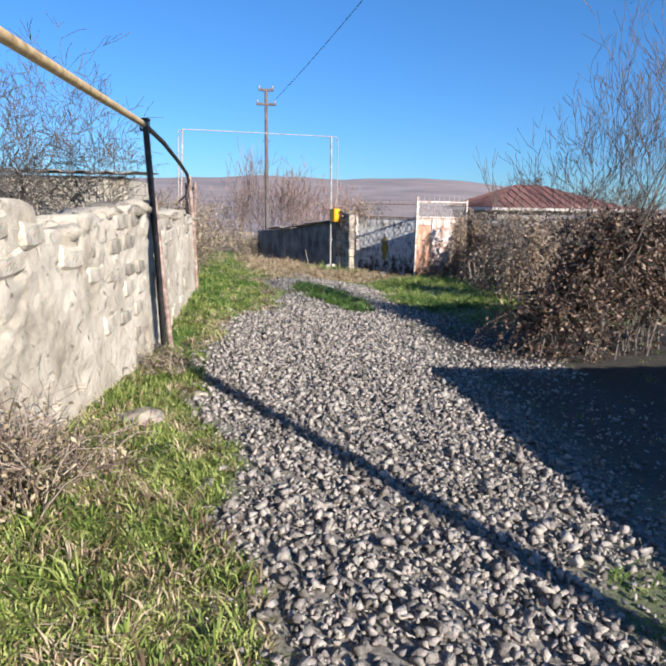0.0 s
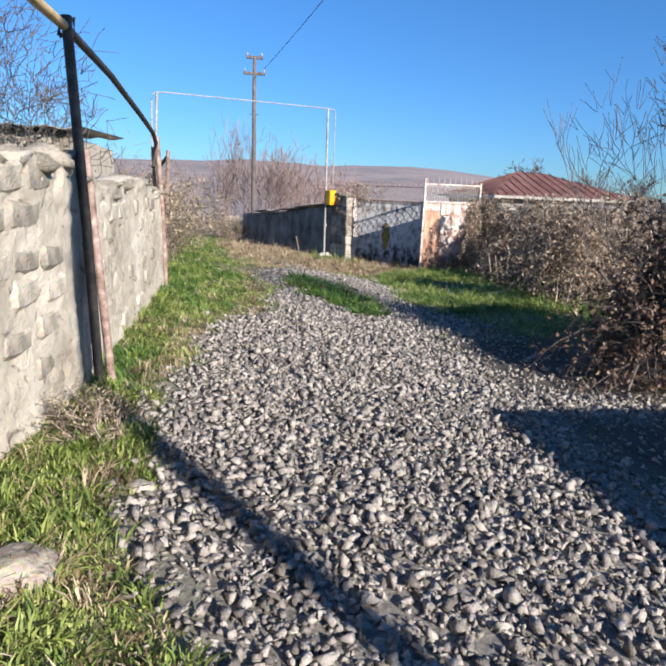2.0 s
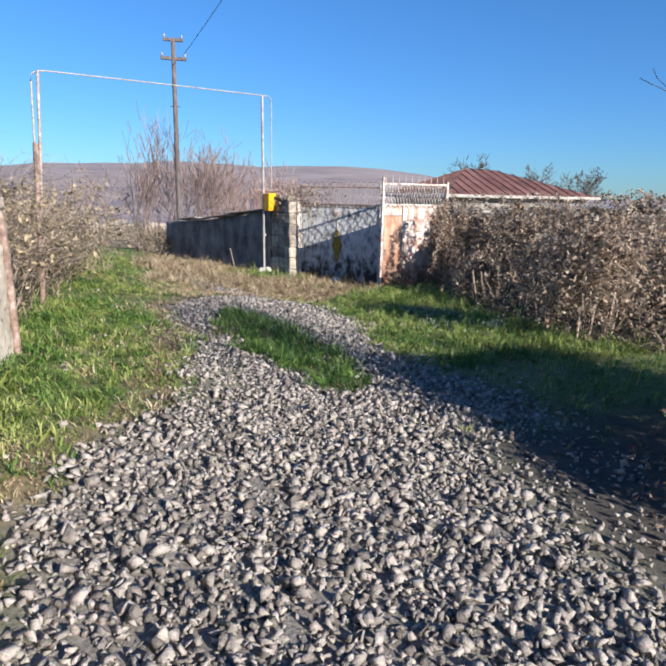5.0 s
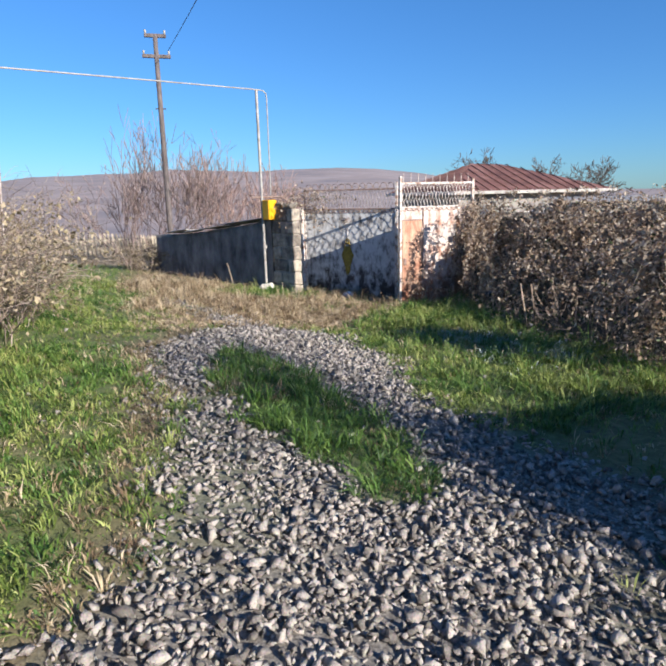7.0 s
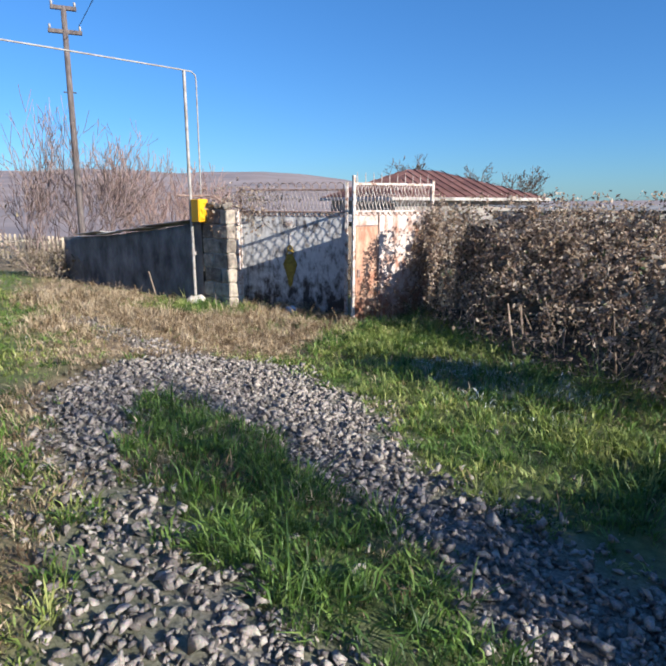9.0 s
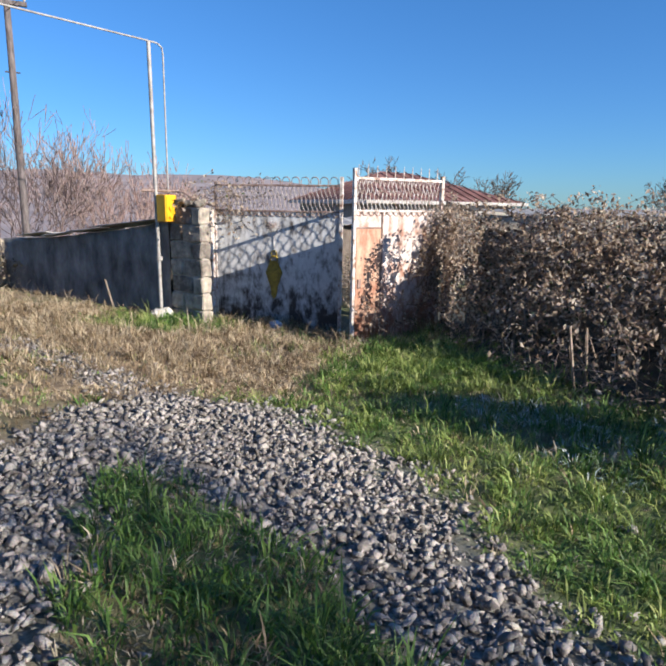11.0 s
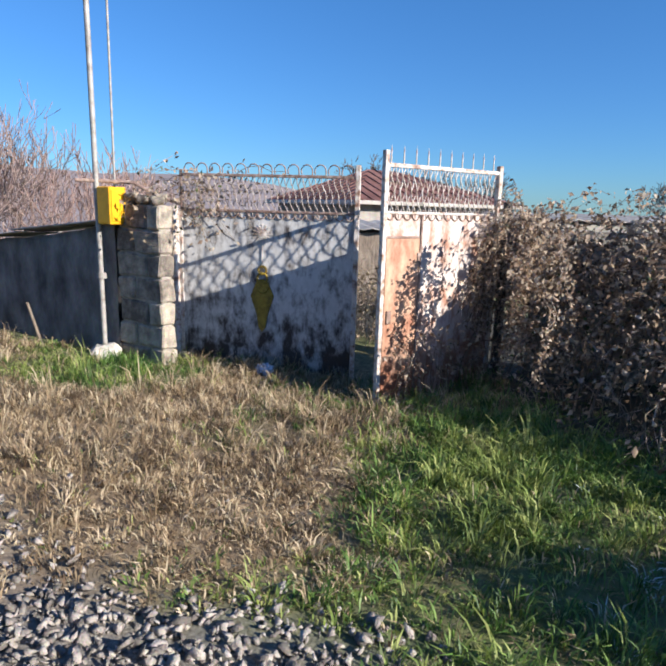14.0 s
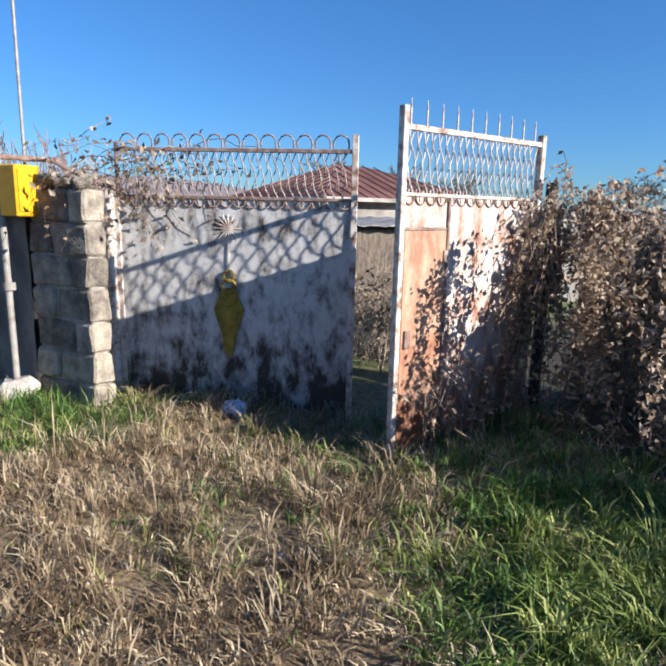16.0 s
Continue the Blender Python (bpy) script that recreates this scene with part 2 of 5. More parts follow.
GROUND = ground_material()
STONE = material("crushed_stone", [(0.125, 0.11, 0.097), (0.275, 0.244, 0.217), (0.4, 0.358, 0.318)], 30, 0.9, 0.6, 120, attr="tone", spread=(0.25, 0.75))
GRASS = material("green_grass", [(0.07, 0.11, 0.02), (0.19, 0.26, 0.05), (0.4, 0.43, 0.14)], 3, 0.6, 0, 30, attr="tone", fine=0.15, thin=0.3)
LUSH = material("lush_grass", [(0.03, 0.075, 0.012), (0.085, 0.175, 0.028), (0.2, 0.3, 0.07)], 3, 0.55, 0, 30, attr="tone", fine=0.15, thin=0.3)
RIME = material("frosted_grass", [(0.22, 0.28, 0.2), (0.42, 0.48, 0.43), (0.6, 0.64, 0.62)], 3, 0.6, 0, 30, attr="tone", fine=0.15)
STRAW = material("straw", [(0.13, 0.085, 0.047), (0.38, 0.28, 0.165), (0.62, 0.505, 0.345)], 3, 0.7, 0, 30, attr="tone", fine=0.15, thin=0.3)
PLASTER = plaster_material()
FIELDSTONE = material("field_stone", [(0.2, 0.175, 0.14), (0.36, 0.315, 0.255), (0.5, 0.445, 0.365)], 9, 0.9, 0.7, 50, per_object=0.35)
BLOCK = material("tuff_block", [(0.12, 0.1, 0.085), (0.28, 0.24, 0.195), (0.46, 0.4, 0.32)], 7, 0.95, 0.8, 45, per_object=0.3)
MORTAR = material("dirty_mortar", [(0.16, 0.14, 0.12), (0.3, 0.27, 0.23), (0.42, 0.38, 0.32)], 6, 0.95, 0.7, 50)
LOWWALL = material("weathered_render", [(0.07, 0.062, 0.057), (0.17, 0.155, 0.145), (0.28, 0.26, 0.24)], 3.5, 0.95, 0.6, 35, stretch=(1, 1, 0.5))
IRONWHITE = material("white_painted_iron", [(0.2, 0.1, 0.065), (0.42, 0.32, 0.26), (0.6, 0.54, 0.49), (0.68, 0.63, 0.58)], 11, 0.6, 0.3, 80, spread=(0.34, 0.62))
IRONRUST = material("rusty_iron", [(0.1, 0.06, 0.045), (0.24, 0.16, 0.13), (0.4, 0.32, 0.28)], 14, 0.75, 0.3, 80)
IRONPALE = material("rust_flecked_wire", [(0.16, 0.11, 0.09), (0.34, 0.28, 0.25), (0.55, 0.5, 0.46)], 18, 0.65, 0.2, 80)
IRONDARK = material("dark_iron", [(0.01, 0.009, 0.008), (0.03, 0.025, 0.022), (0.07, 0.058, 0.05)], 12, 0.7, 0.3, 80)
PIPEYELLOW = material("faded_yellow_pipe", [(0.3, 0.2, 0.09), (0.52, 0.36, 0.17), (0.6, 0.46, 0.26)], 12, 0.55, 0.2, 80)
PIPEWHITE = material("pale_pipe_paint", [(0.17, 0.145, 0.12), (0.3, 0.28, 0.26), (0.4, 0.38, 0.36)], 9, 0.5, 0.15, 80)
YELLOW = material("yellow_enamel", [(0.6, 0.28, 0.01), (0.8, 0.39, 0.012), (0.84, 0.44, 0.02)], 6, 0.4, 0.1, 60, fine=0.15)
MUSTARD = material("mustard_paint", [(0.13, 0.085, 0.01), (0.25, 0.17, 0.018), (0.34, 0.24, 0.03)], 14, 0.6, 0.1, 60, fine=0.2)
TWIG = material("dry_twig", [(0.1, 0.075, 0.058), (0.22, 0.165, 0.125), (0.4, 0.32, 0.26)], 5, 0.85, 0.2, 60, attr="tone")
PINKTWIG = material("reddish_twig", [(0.16, 0.1, 0.09), (0.3, 0.2, 0.17), (0.42, 0.3, 0.26)], 5, 0.85, 0.2, 60, attr="tone")
PALETWIG = material("pale_twig", [(0.11, 0.075, 0.068), (0.22, 0.155, 0.14), (0.36, 0.27, 0.245)], 5, 0.85, 0.2, 60, attr="tone")
POLEWOOD = material("tarred_pole_wood", [(0.05, 0.04, 0.037), (0.11, 0.09, 0.085), (0.18, 0.15, 0.14)], 6, 0.85, 0.4, 40, stretch=(4, 4, 0.6))
BARK = material("bark", [(0.04, 0.035, 0.03), (0.1, 0.085, 0.075), (0.2, 0.17, 0.15)], 9, 0.9, 0.6, 50)
DEADLEAF = material("dead_leaf", [(0.12, 0.082, 0.056), (0.31, 0.215, 0.145), (0.5, 0.385, 0.28), (0.68, 0.57, 0.45)], 3, 0.6, 0, 30, attr="tone", fine=0.2, spread=(0.2, 0.8), thin=0.5)
BROWNLEAF = material("bramble_leaf", [(0.03, 0.018, 0.013), (0.09, 0.052, 0.036), (0.2, 0.125, 0.085), (0.42, 0.31, 0.23)], 3, 0.6, 0, 30, attr="tone", fine=0.2, spread=(0.15, 0.9), thin=0.25)
IVYLEAF = material("green_leaf", [(0.02, 0.035, 0.01), (0.05, 0.08, 0.02), (0.1, 0.13, 0.04)], 3, 0.5, 0, 30, attr="tone", fine=0.2, thin=0.4)
ROOF = material("rusted_roof_sheet", [(0.07, 0.03, 0.026), (0.15, 0.065, 0.052), (0.23, 0.12, 0.1)], 0.9, 0.7, 0.3, 12)
ROOFGREY = material("grey_roof_sheet", [(0.2, 0.18, 0.16), (0.36, 0.33, 0.3), (0.5, 0.47, 0.43)], 2.5, 0.8, 0.3, 20)
HOUSEWALL = material("house_plaster", [(0.16, 0.14, 0.125), (0.27, 0.245, 0.22), (0.36, 0.33, 0.3)], 1.2, 0.9, 0.3, 15)
DARKWOOD = material("weathered_wood", [(0.08, 0.06, 0.045), (0.18, 0.14, 0.11), (0.28, 0.23, 0.18)], 6, 0.85, 0.4, 40, stretch=(4, 4, 0.6))
PALEWOOD = material("pale_wood", [(0.3, 0.24, 0.17), (0.46, 0.38, 0.28), (0.55, 0.47, 0.36)], 6, 0.85, 0.3, 40)
CONCRETE = material("concrete", [(0.3, 0.28, 0.25), (0.46, 0.43, 0.38), (0.56, 0.53, 0.48)], 7, 0.95, 0.6, 50)
PLASTICBLUE = material("pale_blue_plastic", [(0.25, 0.33, 0.45), (0.5, 0.58, 0.68), (0.7, 0.74, 0.78)], 20, 0.4, 0.2, 60)
GLASSDARK = material("dark_pane", [(0.02, 0.02, 0.025), (0.03, 0.03, 0.035)], 3, 0.15, 0, 30)

# ---------- mesh helpers ----------


def mesh_arrays(name, verts, faces, mat, tone=None, smooth_shade=False):
    """A mesh from an array of corners and an array of faces that all have the same number of sides."""
    verts, faces = np.asarray(verts, np.float32), np.asarray(faces, np.int32)
    me = bpy.data.meshes.new(name)
    me.vertices.add(len(verts))
    me.vertices.foreach_set("co", verts.ravel())
    k = faces.shape[1]
    me.loops.add(faces.size)
    me.loops.foreach_set("vertex_index", faces.ravel())
    me.polygons.add(len(faces))
    me.polygons.foreach_set("loop_start", np.arange(len(faces), dtype=np.int32) * k)
    if smooth_shade:
        me.polygons.foreach_set("use_smooth", np.ones(len(faces), bool))
    me.update(calc_edges=True)
    if tone is not None:
        a = me.attributes.new("tone", "FLOAT", "POINT")
        a.data.foreach_set("value", np.asarray(tone, np.float32))
    if mat:
        me.materials.append(mat)
    return me


def from_bm(name, bm, mat, shade=False):
    bmesh.ops.recalc_face_normals(bm, faces=bm.faces)
    me = bpy.data.meshes.new(name)
    bm.to_mesh(me)
    bm.free()
    me.materials.append(mat)
    if shade:
        for p in me.polygons:
            p.use_smooth = True
    return me


def box_mesh(name, x0, x1, y0, y1, z0, z1, mat, bevel=0.006, rough=0.0, cuts=0):
    bm = bmesh.new()
    bmesh.ops.create_cube(bm, size=1)
    for v in bm.verts:
        v.co = Vector((x0 + (v.co.x + 0.5) * (x1 - x0), y0 + (v.co.y + 0.5) * (y1 - y0), z0 + (v.co.z + 0.5) * (z1 - z0)))
    if bevel:
        bmesh.ops.bevel(bm, geom=bm.edges[:], offset=bevel, segments=1, affect="EDGES")
    if cuts:
        bmesh.ops.subdivide_edges(bm, edges=bm.edges[:], cuts=cuts, use_grid_fill=True)
    if rough:
        for v in bm.verts:
            v.co += noise.noise_vector(v.co * 4.0) * rough
    return from_bm(name, bm, mat)


def box(name, x0, x1, y0, y1, z0, z1, mat, parent=None, bevel=0.006, rough=0.0, cuts=0):
    ob = new(name, box_mesh(name, x0, x1, y0, y1, z0, z1, mat, bevel, rough, cuts))
    ob.parent = parent
    return ob


def tubes(name, lines, mat, sides=6, tone=False, shade=True):
    """One mesh of tubes; each line is a list of (point, radius)."""
    vs, fs, tn, base = [], [], [], 0
    ring = [(math.cos(2 * math.pi * i / sides), math.sin(2 * math.pi * i / sides)) for i in range(sides)]
    for line in lines:
        pts = [Vector(p) for p, r in line]
        t = random.random()
        for i, (p, r) in enumerate(line):
            d = (pts[min(i + 1, len(pts) - 1)] - pts[max(i - 1, 0)])
            d = d.normalized() if d.length > 1e-9 else Vector((0, 0, 1))
            u = d.cross(Vector((0, 0, 1)) if abs(d.z) < 0.9 else Vector((1, 0, 0))).normalized()
            w = d.cross(u)
            for c, s in ring:
                vs.append(pts[i] + u * (c * r) + w * (s * r))
                tn.append(t)
        for i in range(len(line) - 1):
            for j in range(sides):
                a, b = base + i * sides + j, base + i * sides + (j + 1) % sides
                fs.append((a, b, b + sides, a + sides))
        if sides == 4:
            e = base + (len(line) - 1) * sides
            fs.append((base + 3, base + 2, base + 1, base))
            fs.append((e, e + 1, e + 2, e + 3))
        base += len(line) * sides
    return mesh_arrays(name, [tuple(v) for v in vs], fs, mat, tn if tone else None, shade)


def pipe(name, pts, r, mat, parent=None, sides=10):
    ob = new(name, tubes(name, [[(p, r) for p in pts]], mat, sides))
    ob.parent = parent
    return ob


def empty(name, x, y, z, rz=0.0):
    ob = new(name)
    ob.matrix_world = pose(x, y, z, 0, 0, rz)
    return ob


def gz(x, y):
    return float(ground_z(np.float64(x), np.float64(y)))


def grow(start, way, length, radius, depth, rnd, spread=0.7, up=0.15, kids=3, bend=0.25, tip=0.0024, lines=None):
    """Branches that fork and thin towards their tips, as lines for tubes()."""
    lines = [] if lines is None else lines
    p, d, seg, line = Vector(start), Vector(way).normalized(), 5 if depth > 1 else 3, []
    for i in range(seg + 1):
        line.append((p.copy(), max(tip, radius * (1 - 0.62 * i / seg))))
        d = (d + Vector((rnd.gauss(0, bend), rnd.gauss(0, bend), rnd.gauss(0, bend) + up)) * 0.5).normalized()
        p = p + d * (length / seg)
        if depth > 0 and i >= 1:
            for _ in range(kids if i == seg else rnd.choice((0, 1, 1))):
                side = Vector((rnd.gauss(0, 1), rnd.gauss(0, 1), rnd.gauss(0, 0.7)))
                w = (d + side.normalized() * spread).normalized()
                grow(p, w, length * rnd.uniform(0.5, 0.78), radius * (1 - 0.62 * i / seg) * 0.6, depth - 1, rnd, spread, up, kids, bend, tip, lines)
    lines.append(line)
    return lines


def leaves_mesh(name, centres, size, mat, rs, curl=0.35):
    """Small pointed leaves, each folded along its rib, at the given centres."""
    n = len(centres)
    a = rs.normal(size=(n, 3))
    a /= np.linalg.norm(a, axis=1, keepdims=True)
    b = np.cross(a, rs.normal(size=(n, 3)))
    b /= np.linalg.norm(b, axis=1, keepdims=True)
    c = np.cross(a, b)
    s = (size * rs.uniform(0.5, 1.4, n))[:, None]
    v = np.stack([centres - a * s, centres + b * s * 0.55 + c * s * curl, centres + a * s, centres - b * s * 0.55 + c * s * curl], 1)
    i = np.arange(n)[:, None] * 4
    f = np.concatenate([i + [0, 1, 2], i + [0, 2, 3]])
    return mesh_arrays(name, v.reshape(-1, 3), f, mat, np.repeat(rs.random(n), 4))


def tufts_mesh(name, x, y, height, width, mat, rs, blades=9, spread=0.03, splay=0.75):
    """Grass in tufts: bent blades that splay from shared roots; a tuft shares its tone."""
    m = len(x)
    tone = np.repeat(rs.random(m), blades) * 0.75 + 0.25 * rs.random(m * blades)
    h = np.repeat(height, blades) * rs.uniform(0.45, 1.25, m * blades)
    n = m * blades
    ang = rs.uniform(0, 2 * np.pi, n)
    r = np.abs(rs.normal(0, spread, n))
    bx, by = np.repeat(x, blades) + r * np.cos(ang), np.repeat(y, blades) + r * np.sin(ang)
    base = np.stack([bx, by, ground_z(bx, by) - 0.01], 1)
    comb = np.repeat(rs.normal(0, 0.35, (m, 2)), blades, 0)
    way = np.stack([np.cos(ang) * splay, np.sin(ang) * splay], 1) * rs.uniform(0.2, 1.2, n)[:, None] + comb
    side = np.stack([-np.sin(ang), np.cos(ang), np.zeros(n)], 1) * (width * rs.uniform(0.6, 1.3, n))[:, None]
    mid = base + np.concatenate([way * 0.35 * h[:, None], (h * 0.62)[:, None]], 1)
    tip = base + np.concatenate([way * h[:, None], (h * rs.uniform(0.6, 1.0, n))[:, None]], 1)
    v = np.stack([base, mid + side, mid - side, tip], 1).reshape(-1, 3)
    k = np.arange(n)[:, None] * 4
    f = np.concatenate([k + [0, 1, 2], k + [2, 1, 3]])
    return mesh_arrays(name, v, f, mat, np.repeat(tone, 4))


# ---------- ground ----------


def build_ground():
    def axis(lo, hi, step, far):
        near = np.arange(lo, hi, step)
        grow_out = [step]
        while sum(grow_out) < far:
            grow_out.append(grow_out[-1] * 1.22)
        o = np.cumsum(grow_out)
        return np.concatenate([(lo - o)[::-1], near, near[-1] + o])
    xs, ys = axis(-3.0, 9.0, 0.19, 3200), axis(-4.0, 24.0, 0.19, 3200)
    X, Y = np.meshgrid(xs, ys)
    Z = ground_z(X, Y)
    near = (np.abs(X - 3) < 8) & (np.abs(Y - 10) < 18)
    Z = Z + near * 0.012 * (wob(X, Y, 2.3) + wob(Y, X, 4.1))
    nx, ny = len(xs), len(ys)
    i = np.arange(nx * ny).reshape(ny, nx)
    f = np.stack([i[:-1, :-1], i[:-1, 1:], i[1:, 1:], i[1:, :-1]], -1).reshape(-1, 4)
    me = mesh_arrays("ground", np.stack([X, Y, Z], -1).reshape(-1, 3), f, GROUND, smooth_shade=True)
    # the earth layer marks soil darkened to deepen the shade
    for key, val in (("gravel", gravel_at(X, Y) * near), ("dry", dry_at(X, Y)), ("earth", shade_earth_at(X, Y) * near), ("far", smooth(np.hypot(X, Y), 70, 160))):
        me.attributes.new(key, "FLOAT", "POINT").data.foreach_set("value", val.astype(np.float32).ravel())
    tagged(new("ground", me), "uneven earth lane falling away to bare brown hills", "ground", kind="structure")


build_ground()


def hull_shape(rs, n, flat=1.0):
    """A sharp-edged stone: the hull of random points on a ball."""
    bm = bmesh.new()
    p = rs.normal(size=(n, 3))
    p /= np.linalg.norm(p, axis=1, keepdims=True)
    for q in p * [1.0, 0.85, 0.65 * flat]:
        bm.verts.new(q)
    res = bmesh.ops.convex_hull(bm, input=bm.verts[:])
    bmesh.ops.delete(bm, geom=[g for g in res["geom_interior"] if isinstance(g, bmesh.types.BMVert)], context="VERTS")
    bm.verts.index_update()
    bmesh.ops.triangulate(bm, faces=bm.faces[:])
    bmesh.ops.recalc_face_normals(bm, faces=bm.faces)
    v = np.array([v.co[:] for v in bm.verts])
    f = np.array([[v.index for v in g.verts] for g in bm.faces])
    bm.free()
    return v, f


def build_gravel():
    rs = np.random.RandomState(4)
    n = 114000
    x, y = rs.uniform(-0.7, 4.2, n), rs.uniform(0.9, 19.4, n)
    keep = rs.random(n) < gravel_at(x, y) * 0.97 + 0.004
    x, y = x[keep], y[keep]
    s = rs.lognormal(-3.72, 0.38, len(x)) * np.where((x > 2.3) & (y < 6.6), 0.8, 1.0)
    s = np.minimum(s, 0.055)
    z = ground_z(x, y) + s * rs.uniform(0.05, 0.75, len(x))
    vs, fs, tn, base = [], [], [], 0
    kinds = rs.randint(0, 20, len(x))
    for k in range(20):
        bv, bf = hull_shape(rs, 7, rs.uniform(0.6, 1.1))
        i = np.nonzero(kinds == k)[0]
        m = len(i)
        q = rs.normal(size=(m, 4)) * [1.0, 0.36, 0.36, 1.0]
        q /= np.linalg.norm(q, axis=1, keepdims=True)
        w, a, b, c = q.T
        R = np.stack([1 - 2 * (b * b + c * c), 2 * (a * b - c * w), 2 * (a * c + b * w), 2 * (a * b + c * w), 1 - 2 * (a * a + c * c), 2 * (b * c - a * w),
                      2 * (a * c - b * w), 2 * (b * c + a * w), 1 - 2 * (a * a + b * b)], 1).reshape(m, 3, 3)
        v = np.einsum("nij,kj->nki", R, bv) * s[i][:, None, None] + np.stack([x[i], y[i], z[i]], 1)[:, None, :]
        vs.append(v.reshape(-1, 3))
        fs.append((bf[None] + (base + np.arange(m) * len(bv))[:, None, None]).reshape(-1, 3))
        tn.append(np.repeat(rs.random(m), len(bv)))
        base += m * len(bv)
    me = mesh_arrays("gravel", np.concatenate(vs), np.concatenate(fs), STONE, np.concatenate(tn))
    tagged(new("gravel", me), "loose grey crushed stone spread over the lane", "gravel", kind="stuff")


build_gravel()


def build_grass():
    rs = np.random.RandomState(7)

    def sow(n, x0, x1, y0, y1):
        x, y = rs.uniform(x0, x1, n), rs.uniform(y0, y1, n)
        keep = (gravel_at(x, y) < 0.3 + 0.25 * rs.random(n))
        keep &= ~((x < np.where(y < 6.3, -1.3 + 0.13 * np.clip(y - 3.3, 0, 3), -0.9)) & (y < 11.3)) & ~(x > hedge_x(y) + 0.5) & (x < 7.4)
        keep &= (1 - shade_earth_at(x, y)) > rs.random(len(x))
        keep &= (x * 0.87 + y * 0.5 < 3.34 * 0.87 + 21.3 * 0.5 - 0.05) | (y < 19) | (x > 3.85) & (0.64 * x + 0.77 * y < 18.8)
        keep &= patchy(x, y, 2.2) + rs.normal(0, 0.35, n) > -0.75
        return x[keep], y[keep]
    gx, gy, dx, dy = [], [], [], []
    for n, box4 in ((16000, (-1.3, 7.0, 1.0, 16.5)), (20000, (-1.5, 7.2, 15.5, 22.5)), (1800, (-3.0, 3.5, 21.0, 27.0)), (12500, (-1.3, 0.1, 1.2, 6.5)), (8000, (-1.0, 1.2, 6.5, 14.5)), (4500, (0.9, 2.8, 9.8, 14.6)), (7500, (2.6, 6.2, 11.0, 17.5))):
        x, y = sow(n, *box4)
        d = rs.random(len(x)) < dry_at(x, y) * 0.92 + 0.05
        gx.append(x[~d]), gy.append(y[~d]), dx.append(x[d]), dy.append(y[d])
    x, y = np.concatenate(gx), np.concatenate(gy)
    tall = (0.05 + 0.042 * patch_at(x, y) + 0.05 * smooth(x, 3.0, 4.5) + 0.06 * smooth(1.1 - np.hypot(x - 3.0, y - 20.4), 0, 0.6)
            + 0.022 * smooth(0.2 - x, 0, 0.8) * smooth(y, 7, 9)) * (1.0 + 0.65 * np.clip(patchy(x, y, 2.6), -0.8, 1.2))
    tall = tall * rs.lognormal(0, 0.3, len(x))
    lush = (patchy(x, y, 1.3) + rs.normal(0, 0.3, len(x)) > 0.0) & ((x > 0.0) | (y > 6.3)) | (patch_at(x, y) > 0.4)
    for nm, mat, pick, words in (("green_grass", GRASS, ~lush, "ragged yellow-green winter grass along the lane"), ("lush_grass", LUSH, lush, "thick dark green tufts of grass along the lane")):
        tagged(new(nm, tufts_mesh(nm, x[pick], y[pick], tall[pick], 0.0047, mat, rs, 7, 0.034)), words, "grass", kind="stuff")
    x, y = np.concatenate(dx), np.concatenate(dy)
    tall = (0.05 + 0.06 * smooth(y, 16.4, 18.0)) * (1.05 + 0.7 * np.clip(patchy(x, y, 2.4), -0.8, 1.2)) * rs.lognormal(0, 0.3, len(x))
    tagged(new("dry_grass", tufts_mesh("dry_grass", x, y, tall, 0.0042, STRAW, rs, 7, 0.032, 0.8)),
           "dead straw-coloured grass in front of the gate", "grass", kind="stuff")
    # rime left where the hedge keeps the sun off
    x, y = rs.normal(5.0, 0.4, 480), rs.normal(13.8, 0.7, 480)
    keep = (patchy(x, y, 2.0) > -0.1) & (x < interp(y, HEDGE_FOOT))
    tagged(new("frosted_grass", tufts_mesh("frosted_grass", x[keep], y[keep], 0.07 * rs.lognormal(0, 0.3, int(keep.sum())), 0.004, RIME, rs, 9, 0.04)),
           "frost-whitened grass in the shade of the hedge", "grass", kind="stuff")


def hedge_x(y):
    return np.where(y < 10.6, 9.0, interp(y, HEDGE_FOOT))


build_grass()

# ---------- stone wall beside the lane ----------


def wall_top(y):
    return 1.60 + 0.05 * math.sin(y * 2.3) + 0.05 * noise.noise(Vector((y * 3.1, 0, 0))) + (0.2 if y < 2.75 else 0.0) - (0.09 if y > 6.55 else 0.0) - 0.1 * max(0.0, (y - 9.5) / 1.8) - (0.12 if 3.9 < y < 4.5 else 0)


